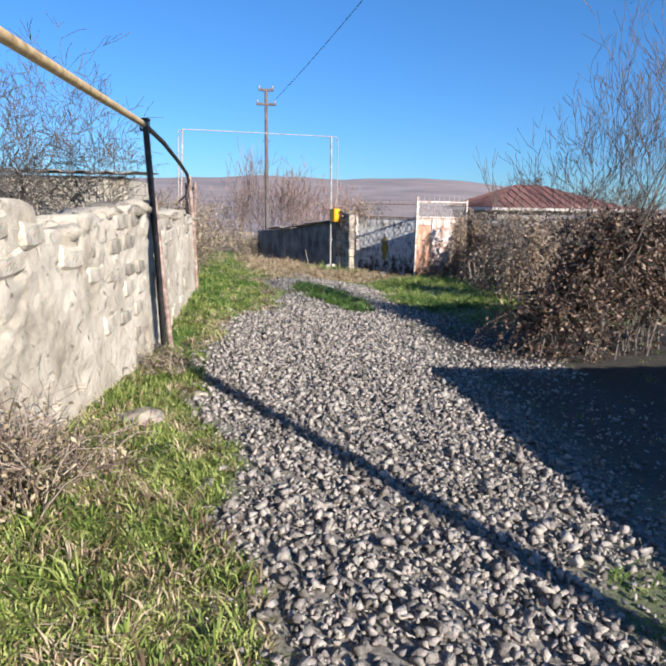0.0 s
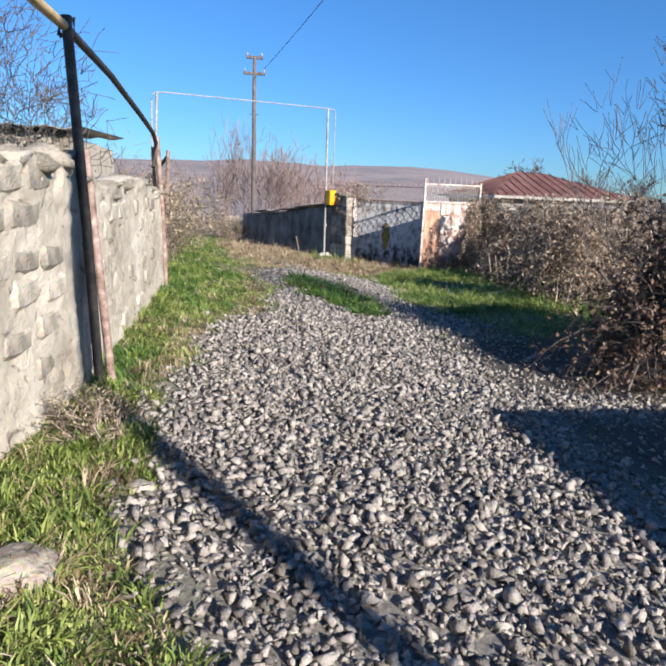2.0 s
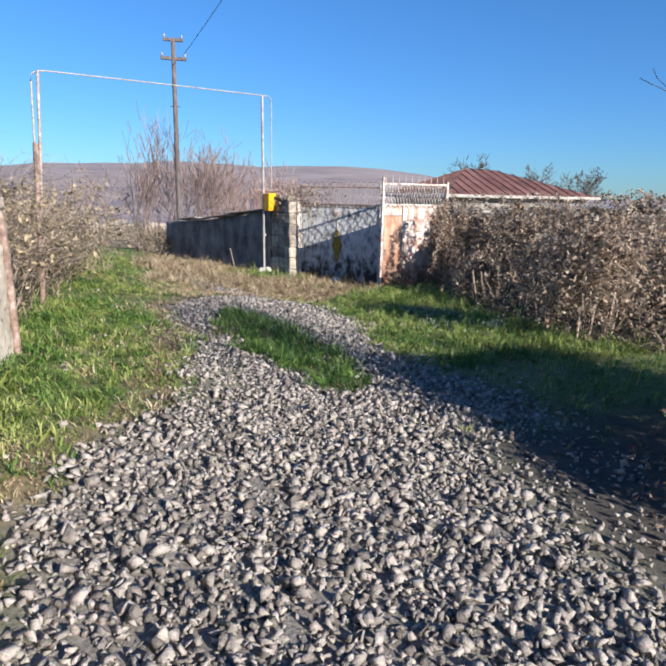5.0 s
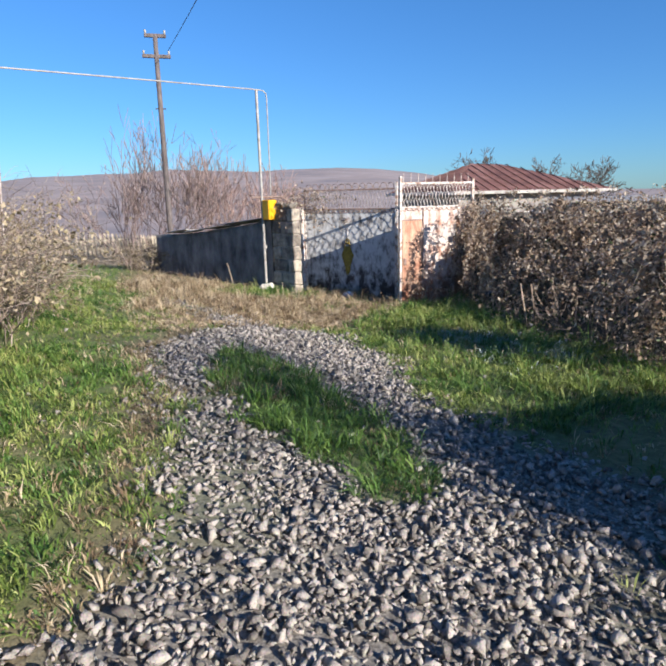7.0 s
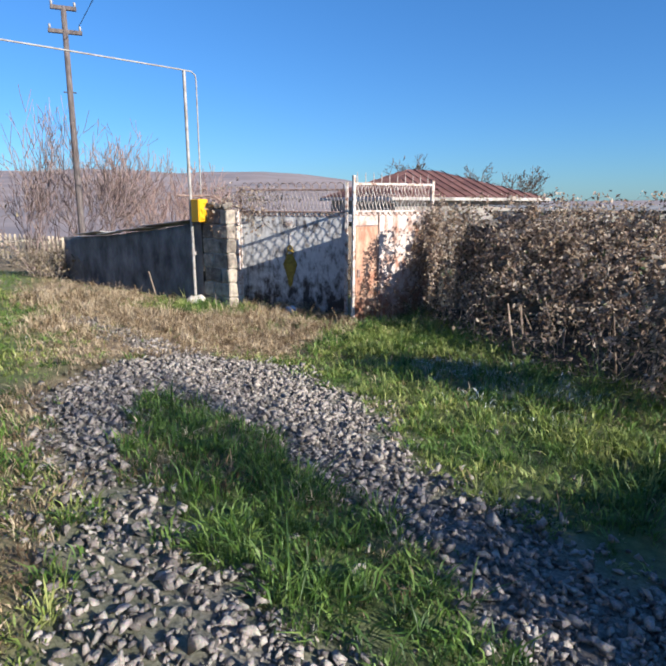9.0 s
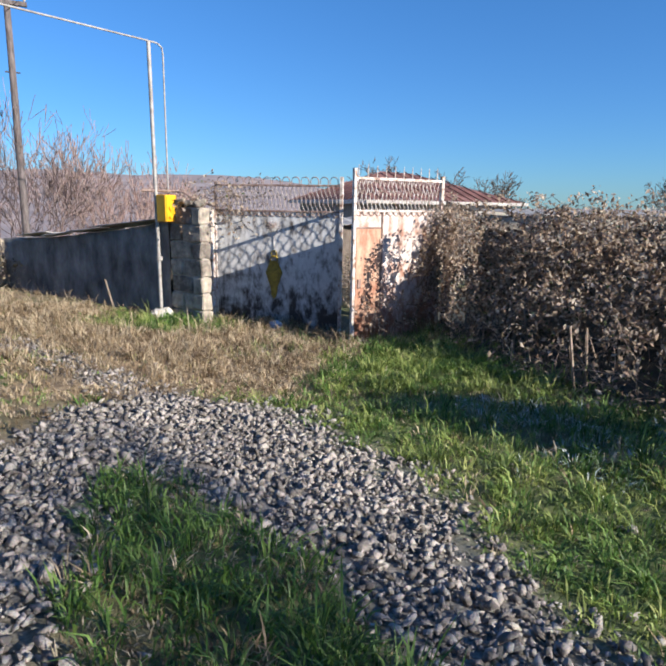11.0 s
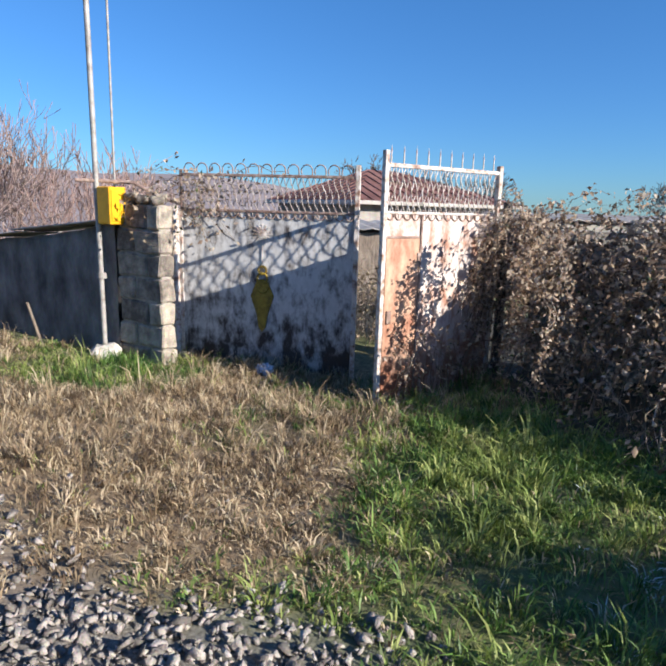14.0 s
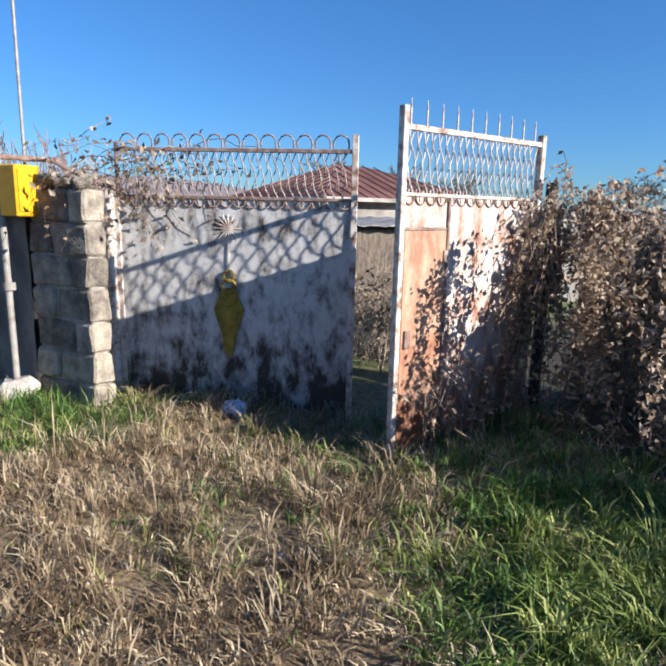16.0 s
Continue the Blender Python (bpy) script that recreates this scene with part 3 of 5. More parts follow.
def build_left_wall():
    def face_x(y):
        return -1.28 + 0.13 * min(max((y - 3.3), 0), 3.0) if y < 6.3 else -0.89 + 0.02 * (y - 6.3)
    ny, nz = 460, 50
    y0, y1 = -4.0, 11.25
    vs, fs = [], []
    for j in range(ny + 1):
        y = y0 + (y1 - y0) * j / ny
        top, bot = wall_top(y), gz(-1, y) - 0.15
        for k in range(nz + 1):
            z = bot + (top - bot) * k / nz
            q = Vector((0, y, z))
            lump = 0.02 * noise.noise(q * 2.2) + 0.01 * noise.noise(q * 6.0) + 0.014 * noise.noise(q * 15.0)
            near, spots = noise.voronoi(Vector((0.3, y * 3.6, z * 5.2)) + noise.noise_vector(q * 3.0) * 0.35)
            gap = near[1] - near[0]
            bared = min(1.0, max(0.0, 0.15 + 1.9 * noise.noise(q * 1.4 + Vector((7, 0, 0))) + 0.5 * (z - 0.9)))
            lump += bared * (0.016 * min(gap, 0.4) / 0.4 - 0.03 * max(0.0, 1 - gap / 0.08)) + 0.008 * noise.noise(q * 34.0)
            seam = 0.06 * math.exp(-((y - 6.42 - 0.04 * math.sin(z * 5)) / 0.06) ** 2)
            vs.append((face_x(y) + lump - seam, y, z))
        vs.append((face_x(y) - 0.22, y, top + 0.03 * noise.noise(Vector((3, y * 4, 0)))))
        vs.append((face_x(y) - 0.42, y, top - 0.03))
        vs.append((face_x(y) - 0.45, y, bot))
    m = nz + 4
    for j in range(ny):
        for k in range(m):
            a, b = j * m + k, j * m + (k + 1) % m
            fs.append((a, a + m, b + m, b))
    wall = new("wall_west", mesh_arrays("wall_west", vs, fs, PLASTER, smooth_shade=True))
    me = wall.data
    bm = bmesh.new()
    bm.from_mesh(me)
    bm.verts.ensure_lookup_table()
    bm.faces.new([bm.verts[k] for k in range(m)])
    bm.faces.new([bm.verts[ny * m + k] for k in reversed(range(m))])
    bmesh.ops.recalc_face_normals(bm, faces=bm.faces)
    bm.to_mesh(me)
    bm.free()
    tagged(wall, "lime-plastered rubble stone wall with bare stones and an uneven top", "wall", kind="structure")
    rnd, rs = random.Random(12), np.random.RandomState(12)
    shapes = []
    for i in range(8):
        v, f = hull_shape(rs, 11, 1.5)
        shapes.append(mesh_arrays("stone", v, f, FIELDSTONE))
    for i in range(40):
        y = 1.2 + i * 0.25
        st = new("stone", rnd.choice(shapes))
        st.matrix_world = pose(face_x(y) - 0.2 + rnd.uniform(-0.03, 0.16), y, wall_top(y) + rnd.uniform(-0.07, 0.0), rnd.uniform(-15, 15), rnd.uniform(-8, 8), rnd.uniform(-8, 8)) @ Matrix.Diagonal(
            (0.17, rnd.uniform(0.09, 0.2), rnd.uniform(0.04, 0.08) if y > 6.5 else rnd.uniform(0.07, 0.14), 1))
        st.parent = wall
    # squared rubble showing through the worn plaster, in rough courses
    slabs = []
    for i in range(9):
        w, h = rnd.uniform(0.1, 0.2), rnd.uniform(0.055, 0.095)
        slabs.append(box_mesh("stone", -0.05, 0.05, -w, w, -h, h, FIELDSTONE, 0.028, 0.03, 2))
    for row in range(7):
        y = 1.6 + rnd.uniform(0, 0.4)
        while y < 11.0:
            z = 0.28 + row * 0.2 + rnd.uniform(-0.03, 0.03)
            worn = 0.3 + 0.1 * row + 0.8 * noise.noise(Vector((y * 0.8, z * 1.2, 3.0)))
            if rnd.random() < worn * (0.45 if y > 6.5 else 1.0) and z < wall_top(y) - 0.1 and not 6.1 < y < 6.75 and y > 3.0 + 0.5 * (6 - row) * (y < 6):
                st = new("stone", rnd.choice(slabs))
                st.matrix_world = pose(face_x(y) - 0.034 + rnd.uniform(-0.006, 0.006), y, z, rnd.uniform(-5, 5), rnd.uniform(-3, 3), rnd.uniform(-4, 4) - (7.4 if 3.3 < y < 6.3 else 0))
                st.parent = wall
            y += rnd.uniform(0.34, 0.48)


build_left_wall()

# ---------- gas pipe and posts along the wall ----------


def build_wall_pipe():
    line = empty("gas_pipe", -0.85, 6.6, gz(-0.85, 6.6))
    tagged(line, "faded yellow gas pipe carried on dark iron posts beside the wall", "pipe")
    inv = line.matrix_world.inverted()

    def part(name, pts, r, mat):
        ob = pipe(name, [inv @ Vector(p) for p in pts], r, mat, line)
        return ob
    part("pipe", [(-1.0, -4, 2.31), (-0.98, 2.8, 2.33), (-0.91, 6.55, 2.41)], 0.031, PIPEYELLOW)
    part("bent_pipe", [(-0.91, 6.55, 2.41), (-0.9, 8.0, 2.38), (-0.86, 9.6, 2.24), (-0.84, 10.6, 2.14), (-0.84, 10.95, 2.05), (-0.85, 11.02, 1.9), (-0.88, 10.95, 1.72)], 0.028, IRONDARK)
    part("post", [(-0.9, 6.5, 2.47), (-0.84, 6.48, 1.2), (-0.8, 6.46, gz(-0.8, 6.5) - 0.1)], 0.032, IRONDARK)
    part("prop", [(-0.88, 6.75, 1.7), (-0.74, 6.6, gz(-0.74, 6.6) - 0.1)], 0.03, IRONRUST)
    part("post", [(-0.83, 11.0, 2.12), (-0.78, 11.05, 1.0), (-0.76, 11.05, gz(-0.8, 11) - 0.1)], 0.035, IRONRUST)
    part("post", [(-0.9, 11.2, 2.0), (-0.88, 11.2, gz(-0.8, 11) - 0.1)], 0.028, IRONRUST)
    part("clamp", [(-0.95, 6.52, 2.36), (-0.95, 6.52, 2.46), (-0.86, 6.52, 2.46), (-0.86, 6.52, 2.36), (-0.95, 6.52, 2.36)], 0.014, IRONDARK)


build_wall_pipe()


def build_crossing_pipe():
    line = empty("overhead_gas_pipe", 3.2, 21.3, gz(3.2, 21.3))
    tagged(line, "pale gas pipe crossing high over the lane on two slim posts", "pipe")
    inv = line.matrix_world.inverted()

    def part(name, pts, r, mat):
        return pipe(name, [inv @ Vector(p) for p in pts], r, mat, line)
    part("post", [(3.17, 21.3, 3.95), (3.2, 21.3, gz(3.2, 21.3) - 0.1)], 0.032, PIPEWHITE)
    part("arch_pipe", [(-1.66, 18.35, 3.5), (-1.64, 18.38, 3.64), (-1.55, 18.43, 3.7), (-1.4, 18.5, 3.72), (0.9, 19.9, 3.84), (3.1, 21.25, 3.95), (3.32, 21.36, 3.95), (3.4, 21.4, 3.9), (3.42, 21.42, 3.8), (3.42, 21.42, 1.3)], 0.014, PIPEWHITE)
    part("post", [(-1.54, 18.4, 3.7), (-1.62, 18.4, 2.0), (-1.75, 18.4, gz(-1.7, 18.4) - 0.1)], 0.028, IRONPALE)
    part("riser", [(-1.66, 18.35, 3.5), (-1.7, 18.3, 1.7)], 0.018, IRONPALE)
    part("feed_pipe", [(-0.92, 13.8, 2.02), (-1.3, 16.0, 1.85), (-1.7, 18.3, 1.7)], 0.03, IRONDARK)
    part("post", [(-0.92, 13.8, 2.1), (-1.0, 13.8, gz(-1, 13.8) - 0.1)], 0.034, IRONRUST)
    part("branch_pipe", [(3.42, 21.42, 1.62), (3.62, 21.3, 1.62), (3.9, 21.1, 1.45), (4.3, 21.3, 1.35)], 0.022, IRONRUST)
    part("cross_pipe", [(2.95, 21.3, 1.62), (3.7, 21.3, 1.62)], 0.024, IRONRUST)
    part("collar", [(3.2, 21.3, 0.45), (3.2, 21.3, 0.52)], 0.056, PIPEWHITE)
    foot = box("concrete_foot", -0.19, 0.19, -0.17, 0.17, -0.06, 0.17, CONCRETE, line, 0.09, 0.05, 3)
    bx = box("meter_box", -0.12, 0.14, -0.11, 0.11, 1.66, 2.1, YELLOW, line, 0.012)
    bx.matrix_local = pose(0.13, -0.1, 0, 0, 0, 32)
    tagged(bx, "bright yellow steel meter cabinet")
    box("door", -0.1, 0.12, -0.122, -0.11, 1.70, 2.06, YELLOW, bx, 0.003)
    box("lock", 0.07, 0.1, -0.132, -0.122, 1.85, 1.9, IRONDARK, bx, 0.002)


build_crossing_pipe()

# ---------- gate ----------


def lattice_lines(x0, x1, z0, z1, step, y=0.0, r=0.007):
    out, x = [], x0 - (z1 - z0) * 0.5
    h = z1 - z0
    for lean in (0.28, -0.28):
        x = x0
        while x <= x1:
            a, b = x - lean * h / 2, x + lean * h / 2
            pts = []
            for i in range(7):
                k = i / 6
                px = a + (b - a) * k + 0.012 * math.sin(k * math.pi * 4)
                if x0 - 0.002 <= px <= x1 + 0.002:
                    pts.append(((px, y + 0.008 * lean / 0.28, z0 + h * k), r))
            if len(pts) > 1:
                out.append(pts)
            x += step
    return out


def iron_bar(name, parent, x0, x1, y0, y1, z0, z1, mat):
    return box(name, x0, x1, y0, y1, z0, z1, mat, parent, 0.004)


def build_gate_left():
    g = empty("gate_leaf", 4.15, 21.04, -0.62, -39.6)
    tagged(g, "closed grey-painted sheet-iron gate leaf with a wire lattice on top", "gate", "gate leaves")
    W, H = 2.17, 1.92
    bm = bmesh.new()
    bmesh.ops.create_grid(bm, x_segments=44, y_segments=38, size=0.5)
    for v in bm.verts:
        x, z = (v.co.x + 0.5) * W, -0.15 + (v.co.y + 0.5) * (H + 0.15)
        v.co = Vector((x, 0.008 * noise.noise(Vector((x * 2, z * 2, 0))), z))
    ext = bmesh.ops.extrude_face_region(bm, geom=bm.faces[:])
    for v in ext["geom"]:
        if isinstance(v, bmesh.types.BMVert):
            v.co.y += 0.006
    sheet = new("sheet_panel", from_bm("sheet_panel", bm, gate_paint("flaking_gate_paint", (0.56, 0.55, 0.54), (0.05, 0.035, 0.03), 0.75)))
    sheet.parent = g
    iron_bar("stile", g, -0.045, 0.0, -0.02, 0.03, -0.2, H + 0.02, IRONWHITE)
    iron_bar("stile", g, W, W + 0.055, -0.025, 0.035, -0.2, 2.5, IRONWHITE)
    iron_bar("rail", g, 0, W, -0.018, 0.026, H, H + 0.03, IRONRUST)
    iron_bar("rail", g, 0, W, -0.016, 0.024, 2.34, 2.375, IRONRUST)
    iron_bar("stile", g, -0.03, 0.0, -0.012, 0.02, H + 0.02, 2.42, IRONRUST)
    lat = new("wire_lattice", tubes("wire_lattice", lattice_lines(0.02, W - 0.02, H - 0.05, 2.34, 0.075, 0.0, 0.0055), IRONPALE, 4))
    lat.parent = g
    loops, n = [], 13
    for i in range(n):
        cx = 0.1 + i * (W - 0.2) / (n - 1)
        loops.append([((cx + 0.07 * math.cos(a), 0, 2.40 + 0.075 * math.sin(a) + (0.02 if a > 0 else 0)), 0.008) for a in [math.pi * (1.15 - 1.3 * k / 9) for k in range(10)]])
    scal = []
    for i in range(18):
        cx = 0.06 + i * (W - 0.12) / 17
        scal.append([((cx + 0.055 * math.cos(a), -0.012, H - 0.01 + 0.06 * math.sin(a)), 0.007) for a in [math.pi * (1 + k / 7) for k in range(8)]])
    for nm, ls in (("loop_crest", loops), ("scallop_trim", scal)):
        o = new(nm, tubes(nm, ls, IRONRUST, 5))
        o.parent = g
    rays = [[((1.04, -0.012, 1.66), 0.008), ((1.04 + 0.13 * math.cos(a), -0.014, 1.66 + 0.13 * math.sin(a)), 0.005)] for a in [2 * math.pi * i / 16 for i in range(16)]]
    rays.append([((1.04, -0.012, 1.56), 0.006), ((1.04, -0.012, 1.25), 0.006)])
    o = new("sunburst_ornament", tubes("sunburst_ornament", rays, IRONWHITE, 5))
    o.parent = g
    rings = []
    for cz, rr in ((1.22, 0.05), (1.12, 0.065), (1.02, 0.08)):
        rings.append([((1.04 + rr * math.cos(a), -0.02, cz + rr * math.sin(a)), 0.014) for a in [2 * math.pi * k / 14 for k in range(15)]])
    bm = bmesh.new()
    prof = [(0, 1.1), (0.07, 1.08), (0.15, 0.9), (0.07, 0.66), (0.045, 0.5), (0, 0.44), (-0.045, 0.5), (-0.07, 0.66), (-0.15, 0.9), (-0.07, 1.08)]
    f = bm.faces.new([bm.verts.new((1.04 + x, -0.012, z)) for x, z in prof])
    e = bmesh.ops.extrude_face_region(bm, geom=[f])
    for v in e["geom"]:
        if isinstance(v, bmesh.types.BMVert):
            v.co.y -= 0.012
    orn = new("kite_ornament", from_bm("kite_ornament", bm, MUSTARD))
    orn.parent = g
    tagged(orn, "mustard-yellow painted kite-shaped plate")
    o = new("ring_ornament", tubes("ring_ornament", rings, MUSTARD, 6))
    o.parent = g


def gate_paint(name, paint, rust, amount, lo=0.47, hi=0.66):
    """Sheet iron: paint that has flaked off to rust, more so towards the splashed foot."""
    m = bpy.data.materials.new(name)
    m.use_nodes = True
    n, l = m.node_tree.nodes, m.node_tree.links
    bsdf = n["Principled BSDF"]
    bsdf.inputs["Roughness"].default_value = 0.65
    co = n.new("ShaderNodeTexCoord")
    mp = n.new("ShaderNodeMapping")
    mp.inputs["Scale"].default_value = (1.7, 1.7, 0.9)
    l.new(co.outputs["Object"], mp.inputs["Vector"])
    a = n.new("ShaderNodeTexNoise")
    a.inputs["Scale"].default_value, a.inputs["Detail"].default_value, a.inputs["Roughness"].default_value = 3.6, 9, 0.68
    l.new(mp.outputs[0], a.inputs["Vector"])
    sep = n.new("ShaderNodeSeparateXYZ")
    l.new(co.outputs["Object"], sep.inputs[0])
    low = n.new("ShaderNodeMapRange")
    low.inputs["From Min"].default_value, low.inputs["From Max"].default_value = 0.1, 0.75
    low.inputs["To Min"].default_value, low.inputs["To Max"].default_value = 0.2 * amount, 0.0
    l.new(sep.outputs["Z"], low.inputs["Value"])
    add = n.new("ShaderNodeMath")
    add.operation = "ADD"
    l.new(a.outputs["Fac"], add.inputs[0])
    l.new(low.outputs[0], add.inputs[1])
    r = n.new("ShaderNodeValToRGB")
    r.color_ramp.elements[0].position, r.color_ramp.elements[0].color = lo, (0, 0, 0, 1)
    r.color_ramp.elements[1].position, r.color_ramp.elements[1].color = hi, (1, 1, 1, 1)
    l.new(add.outputs[0], r.inputs["Fac"])
    tint = n.new("ShaderNodeTexNoise")
    tint.inputs["Scale"].default_value, tint.inputs["Detail"].default_value = 9.0, 6
    l.new(mp.outputs[0], tint.inputs["Vector"])
    base = n.new("ShaderNodeMix")
    base.data_type = "RGBA"
    l.new(tint.outputs["Fac"], base.inputs["Factor"])
    base.inputs["A"].default_value, base.inputs["B"].default_value = (*[c * 0.7 for c in paint], 1), (*[min(0.85, c * 1.25) for c in paint], 1)
    mix = n.new("ShaderNodeMix")
    mix.data_type = "RGBA"
    l.new(r.outputs["Color"], mix.inputs["Factor"])
    l.new(base.outputs["Result"], mix.inputs["A"])
    mix.inputs["B"].default_value = (*rust, 1)
    l.new(mix.outputs["Result"], bsdf.inputs["Base Color"])
    b = n.new("ShaderNodeBump")
    b.inputs["Strength"].default_value, b.inputs["Distance"].default_value = 0.35, 0.01
    l.new(a.outputs["Fac"], b.inputs["Height"])
    l.new(b.outputs[0], bsdf.inputs["Normal"])
    return m


build_gate_left()


def build_gate_right():
    g = empty("gate_leaf", 5.47, 18.57, -0.66, 4.0)
    tagged(g, "rusty orange iron gate leaf standing ajar with a wicket door", "gate", "gate leaves")
    W, H = 1.69, 2.0
    panel = gate_paint("pale_peeling_paint", (0.6, 0.51, 0.46), (0.31, 0.145, 0.09), 0.8, 0.45, 0.63)
    box("sheet_panel", 0.52, W - 0.03, -0.006, 0.006, -0.1, H, panel, g, 0.0)
    box("sheet_panel", 0.05, 0.52, -0.006, 0.006, 1.76, H, panel, g, 0.0)
    d = box("wicket_door", 0.06, 0.51, -0.022, -0.004, -0.08, 1.75, gate_paint("orange_rusted_paint", (0.54, 0.34, 0.23), (0.28, 0.11, 0.06), 0.8, 0.4, 0.64), g, 0.004)
    tagged(d, "orange-rusted wicket door")
    box("handle", 0.09, 0.15, -0.04, -0.022, 0.86, 1.0, IRONRUST, g, 0.004)
    box("hinge", 0.48, 0.53, -0.034, -0.022, 1.5, 1.6, IRONRUST, g, 0.003)
    box("hinge", 0.48, 0.53, -0.034, -0.022, 0.4, 0.5, IRONRUST, g, 0.003)
    iron_bar("stile", g, 0.0, 0.05, -0.03, 0.03, -0.15, 2.62, IRONWHITE)
    iron_bar("stile", g, W - 0.03, W + 0.025, -0.03, 0.03, -0.15, 2.56, IRONWHITE)
    iron_bar("stile", g, 0.518, 0.545, -0.026, -0.007, 0.06, H, IRONRUST)
    iron_bar("rail", g, 0.05, W - 0.03, -0.02, 0.02, H, H + 0.025, IRONWHITE)
    iron_bar("rail", g, 0.05, W - 0.03, -0.02, 0.02, 2.46, 2.5, IRONWHITE)
    iron_bar("rail", g, 0.05, 0.51, -0.026, -0.007, 1.752, 1.775, IRONRUST)
    o = new("wire_lattice", tubes("wire_lattice", lattice_lines(0.07, W - 0.05, H - 0.04, 2.46, 0.075), IRONWHITE, 4))
    o.parent = g
    for i in range(10):
        s = new("spike", SPIKE)
        s.location = (0.09 + i * 0.165, 0, 2.5)
        s.parent = g
    scal = []
    for i in range(14):
        cx = 0.1 + i * (W - 0.2) / 13
        scal.append([((cx + 0.05 * math.cos(a), -0.012, H - 0.005 + 0.055 * math.sin(a)), 0.007) for a in [math.pi * (1 + k / 7) for k in range(8)]])
    o = new("scallop_trim", tubes("scallop_trim", scal, IRONRUST, 5))
    o.parent = g


SPIKE = tubes("spike", [[((0, 0, 0), 0.008), ((0, 0, 0.12), 0.007), ((0, 0, 0.18), 0.001)]], IRONWHITE, 5)
build_gate_right()


def post(name, x, y, z0, z1, r, mat, label, category):
    ob = new(name, tubes(name, [[((0, 0, 0), r), ((0, 0, z1 - z0), r * 0.97), ((0, 0, z1 - z0 + 0.01), 0.002)]], mat, 10))
    ob.location = (x, y, z0)
    return tagged(ob, label, category)


post("gate_post", 4.06, 21.07, -0.75, 1.36, 0.05, IRONWHITE, "round pale iron post hanging the closed gate leaf", "post")
post("gate_post", 7.26, 18.62, -0.75, 1.5, 0.055, IRONDARK, "dark iron post hanging the open gate leaf", "post")


def build_pillar():
    ang = math.degrees(math.atan2(0.89, -0.46))
    p = empty("gate_pillar", 3.75, 20.6, gz(3.8, 20.6) - 0.1, ang)
    tagged(p, "rough pillar of grey stone blocks beside the gate", "pillar")
    L, T = 0.80, 0.22
    box("core", 0.03, L - 0.03, -T + 0.03, -0.03, 0, 1.98, MORTAR, p, 0.01, 0.01, 2)
    rnd = random.Random(3)
    z, row = 0.0, 0
    while z < 1.8:
        h = 0.285
        for x0, x1 in ((0.0, 0.24), (0.25, L)) if row % 2 == 0 else ((0.0, 0.47), (0.48, L)):
            if x1 - x0 < 0.08:
                continue
            j = rnd.uniform(-0.012, 0.012)
            b = new("block", box_mesh("block", x0 + 0.006, x1 - 0.006, -T - 0.0 + j, 0.0 + j, z + 0.006, z + h - 0.008, BLOCK, 0.02, 0.024, 3))
            b.parent = p
        z += h + 0.004
        row += 1
    # rubble left on the head of the pillar
    for i in range(16):
        b = box("rubble", -0.08, 0.08, -0.07, 0.07, -0.035, 0.04, BLOCK, p, 0.018, 0.02, 1)
        b.matrix_local = pose(rnd.uniform(0.05, 0.75), rnd.uniform(-0.19, -0.04), 2.02 + rnd.uniform(0, 0.1), rnd.uniform(-25, 25), rnd.uniform(-25, 25), rnd.uniform(0, 180))


build_pillar()


def build_low_wall():
    x0, y0, dx, dy = 3.38, 21.3, -0.5, 0.866
    L = 5.2
    vs, fs, n, m = [], [], 60, 14
    for i in range(n + 1):
        s = L * i / n
        x, y = x0 + dx * s, y0 + dy * s
        top = 1.12 - 0.16 * s + 0.012 * s * s + 0.03 * noise.noise(Vector((s * 2, 5, 0)))
        bot = gz(x, y) - 0.2
        for k in range(m + 1):
            z = bot + (top - bot) * k / m
            off = 0.03 * noise.noise(Vector((s * 2.5, z * 2.5, 1))) + 0.012 * noise.noise(Vector((s * 9, z * 9, 4)))
            vs.append((x - 0.866 * off, y - 0.5 * off, z))
        for w, z in ((0.35, top), (0.35, bot)):
            vs.append((x + 0.866 * w, y + 0.5 * w, z))
    c = m + 3
    for i in range(n):
        for k in range(c):
            a, b = i * c + k, i * c + (k + 1) % c
            fs.append((a, b, b + c, a + c))
    wall = new("wall_north", mesh_arrays("wall_north", vs, fs, LOWWALL, smooth_shade=False))
    tagged(wall, "low weathered rendered wall with old sheets along its top", "wall", kind="structure")
    rnd = random.Random(5)
    for i in range(5):
        s = 0.5 + i * 0.85
        top = 1.12 - 0.16 * s + 0.012 * s * s
        sh = box("coping_sheet", -0.5, 0.5, -0.3, 0.34, 0.0, 0.018, ROOFGREY, wall, 0.004, 0.02, 3)
        sh.matrix_local = pose(x0 + dx * s + 0.16, y0 + dy * s + 0.09, top + 0.05 + 0.02 * (i % 2), rnd.uniform(-6, 6), 6, 120 + rnd.uniform(-6, 6))


build_low_wall()


def stick(name, a, b, r, mat, label, category):
    ob = new(name, tubes(name, [[((0, 0, 0), r), (Vector(b) - Vector(a), r * 0.8)]], mat, 6))
    ob.location = a
    return tagged(ob, label, category)


stick("stake", (2.55, 22.35, gz(2.55, 22.35) - 0.05), (2.4, 22.2, 0.05), 0.025, DARKWOOD, "short weathered stake leaning by the low wall", "stake")

# ---------- overgrown wall right of the lane ----------


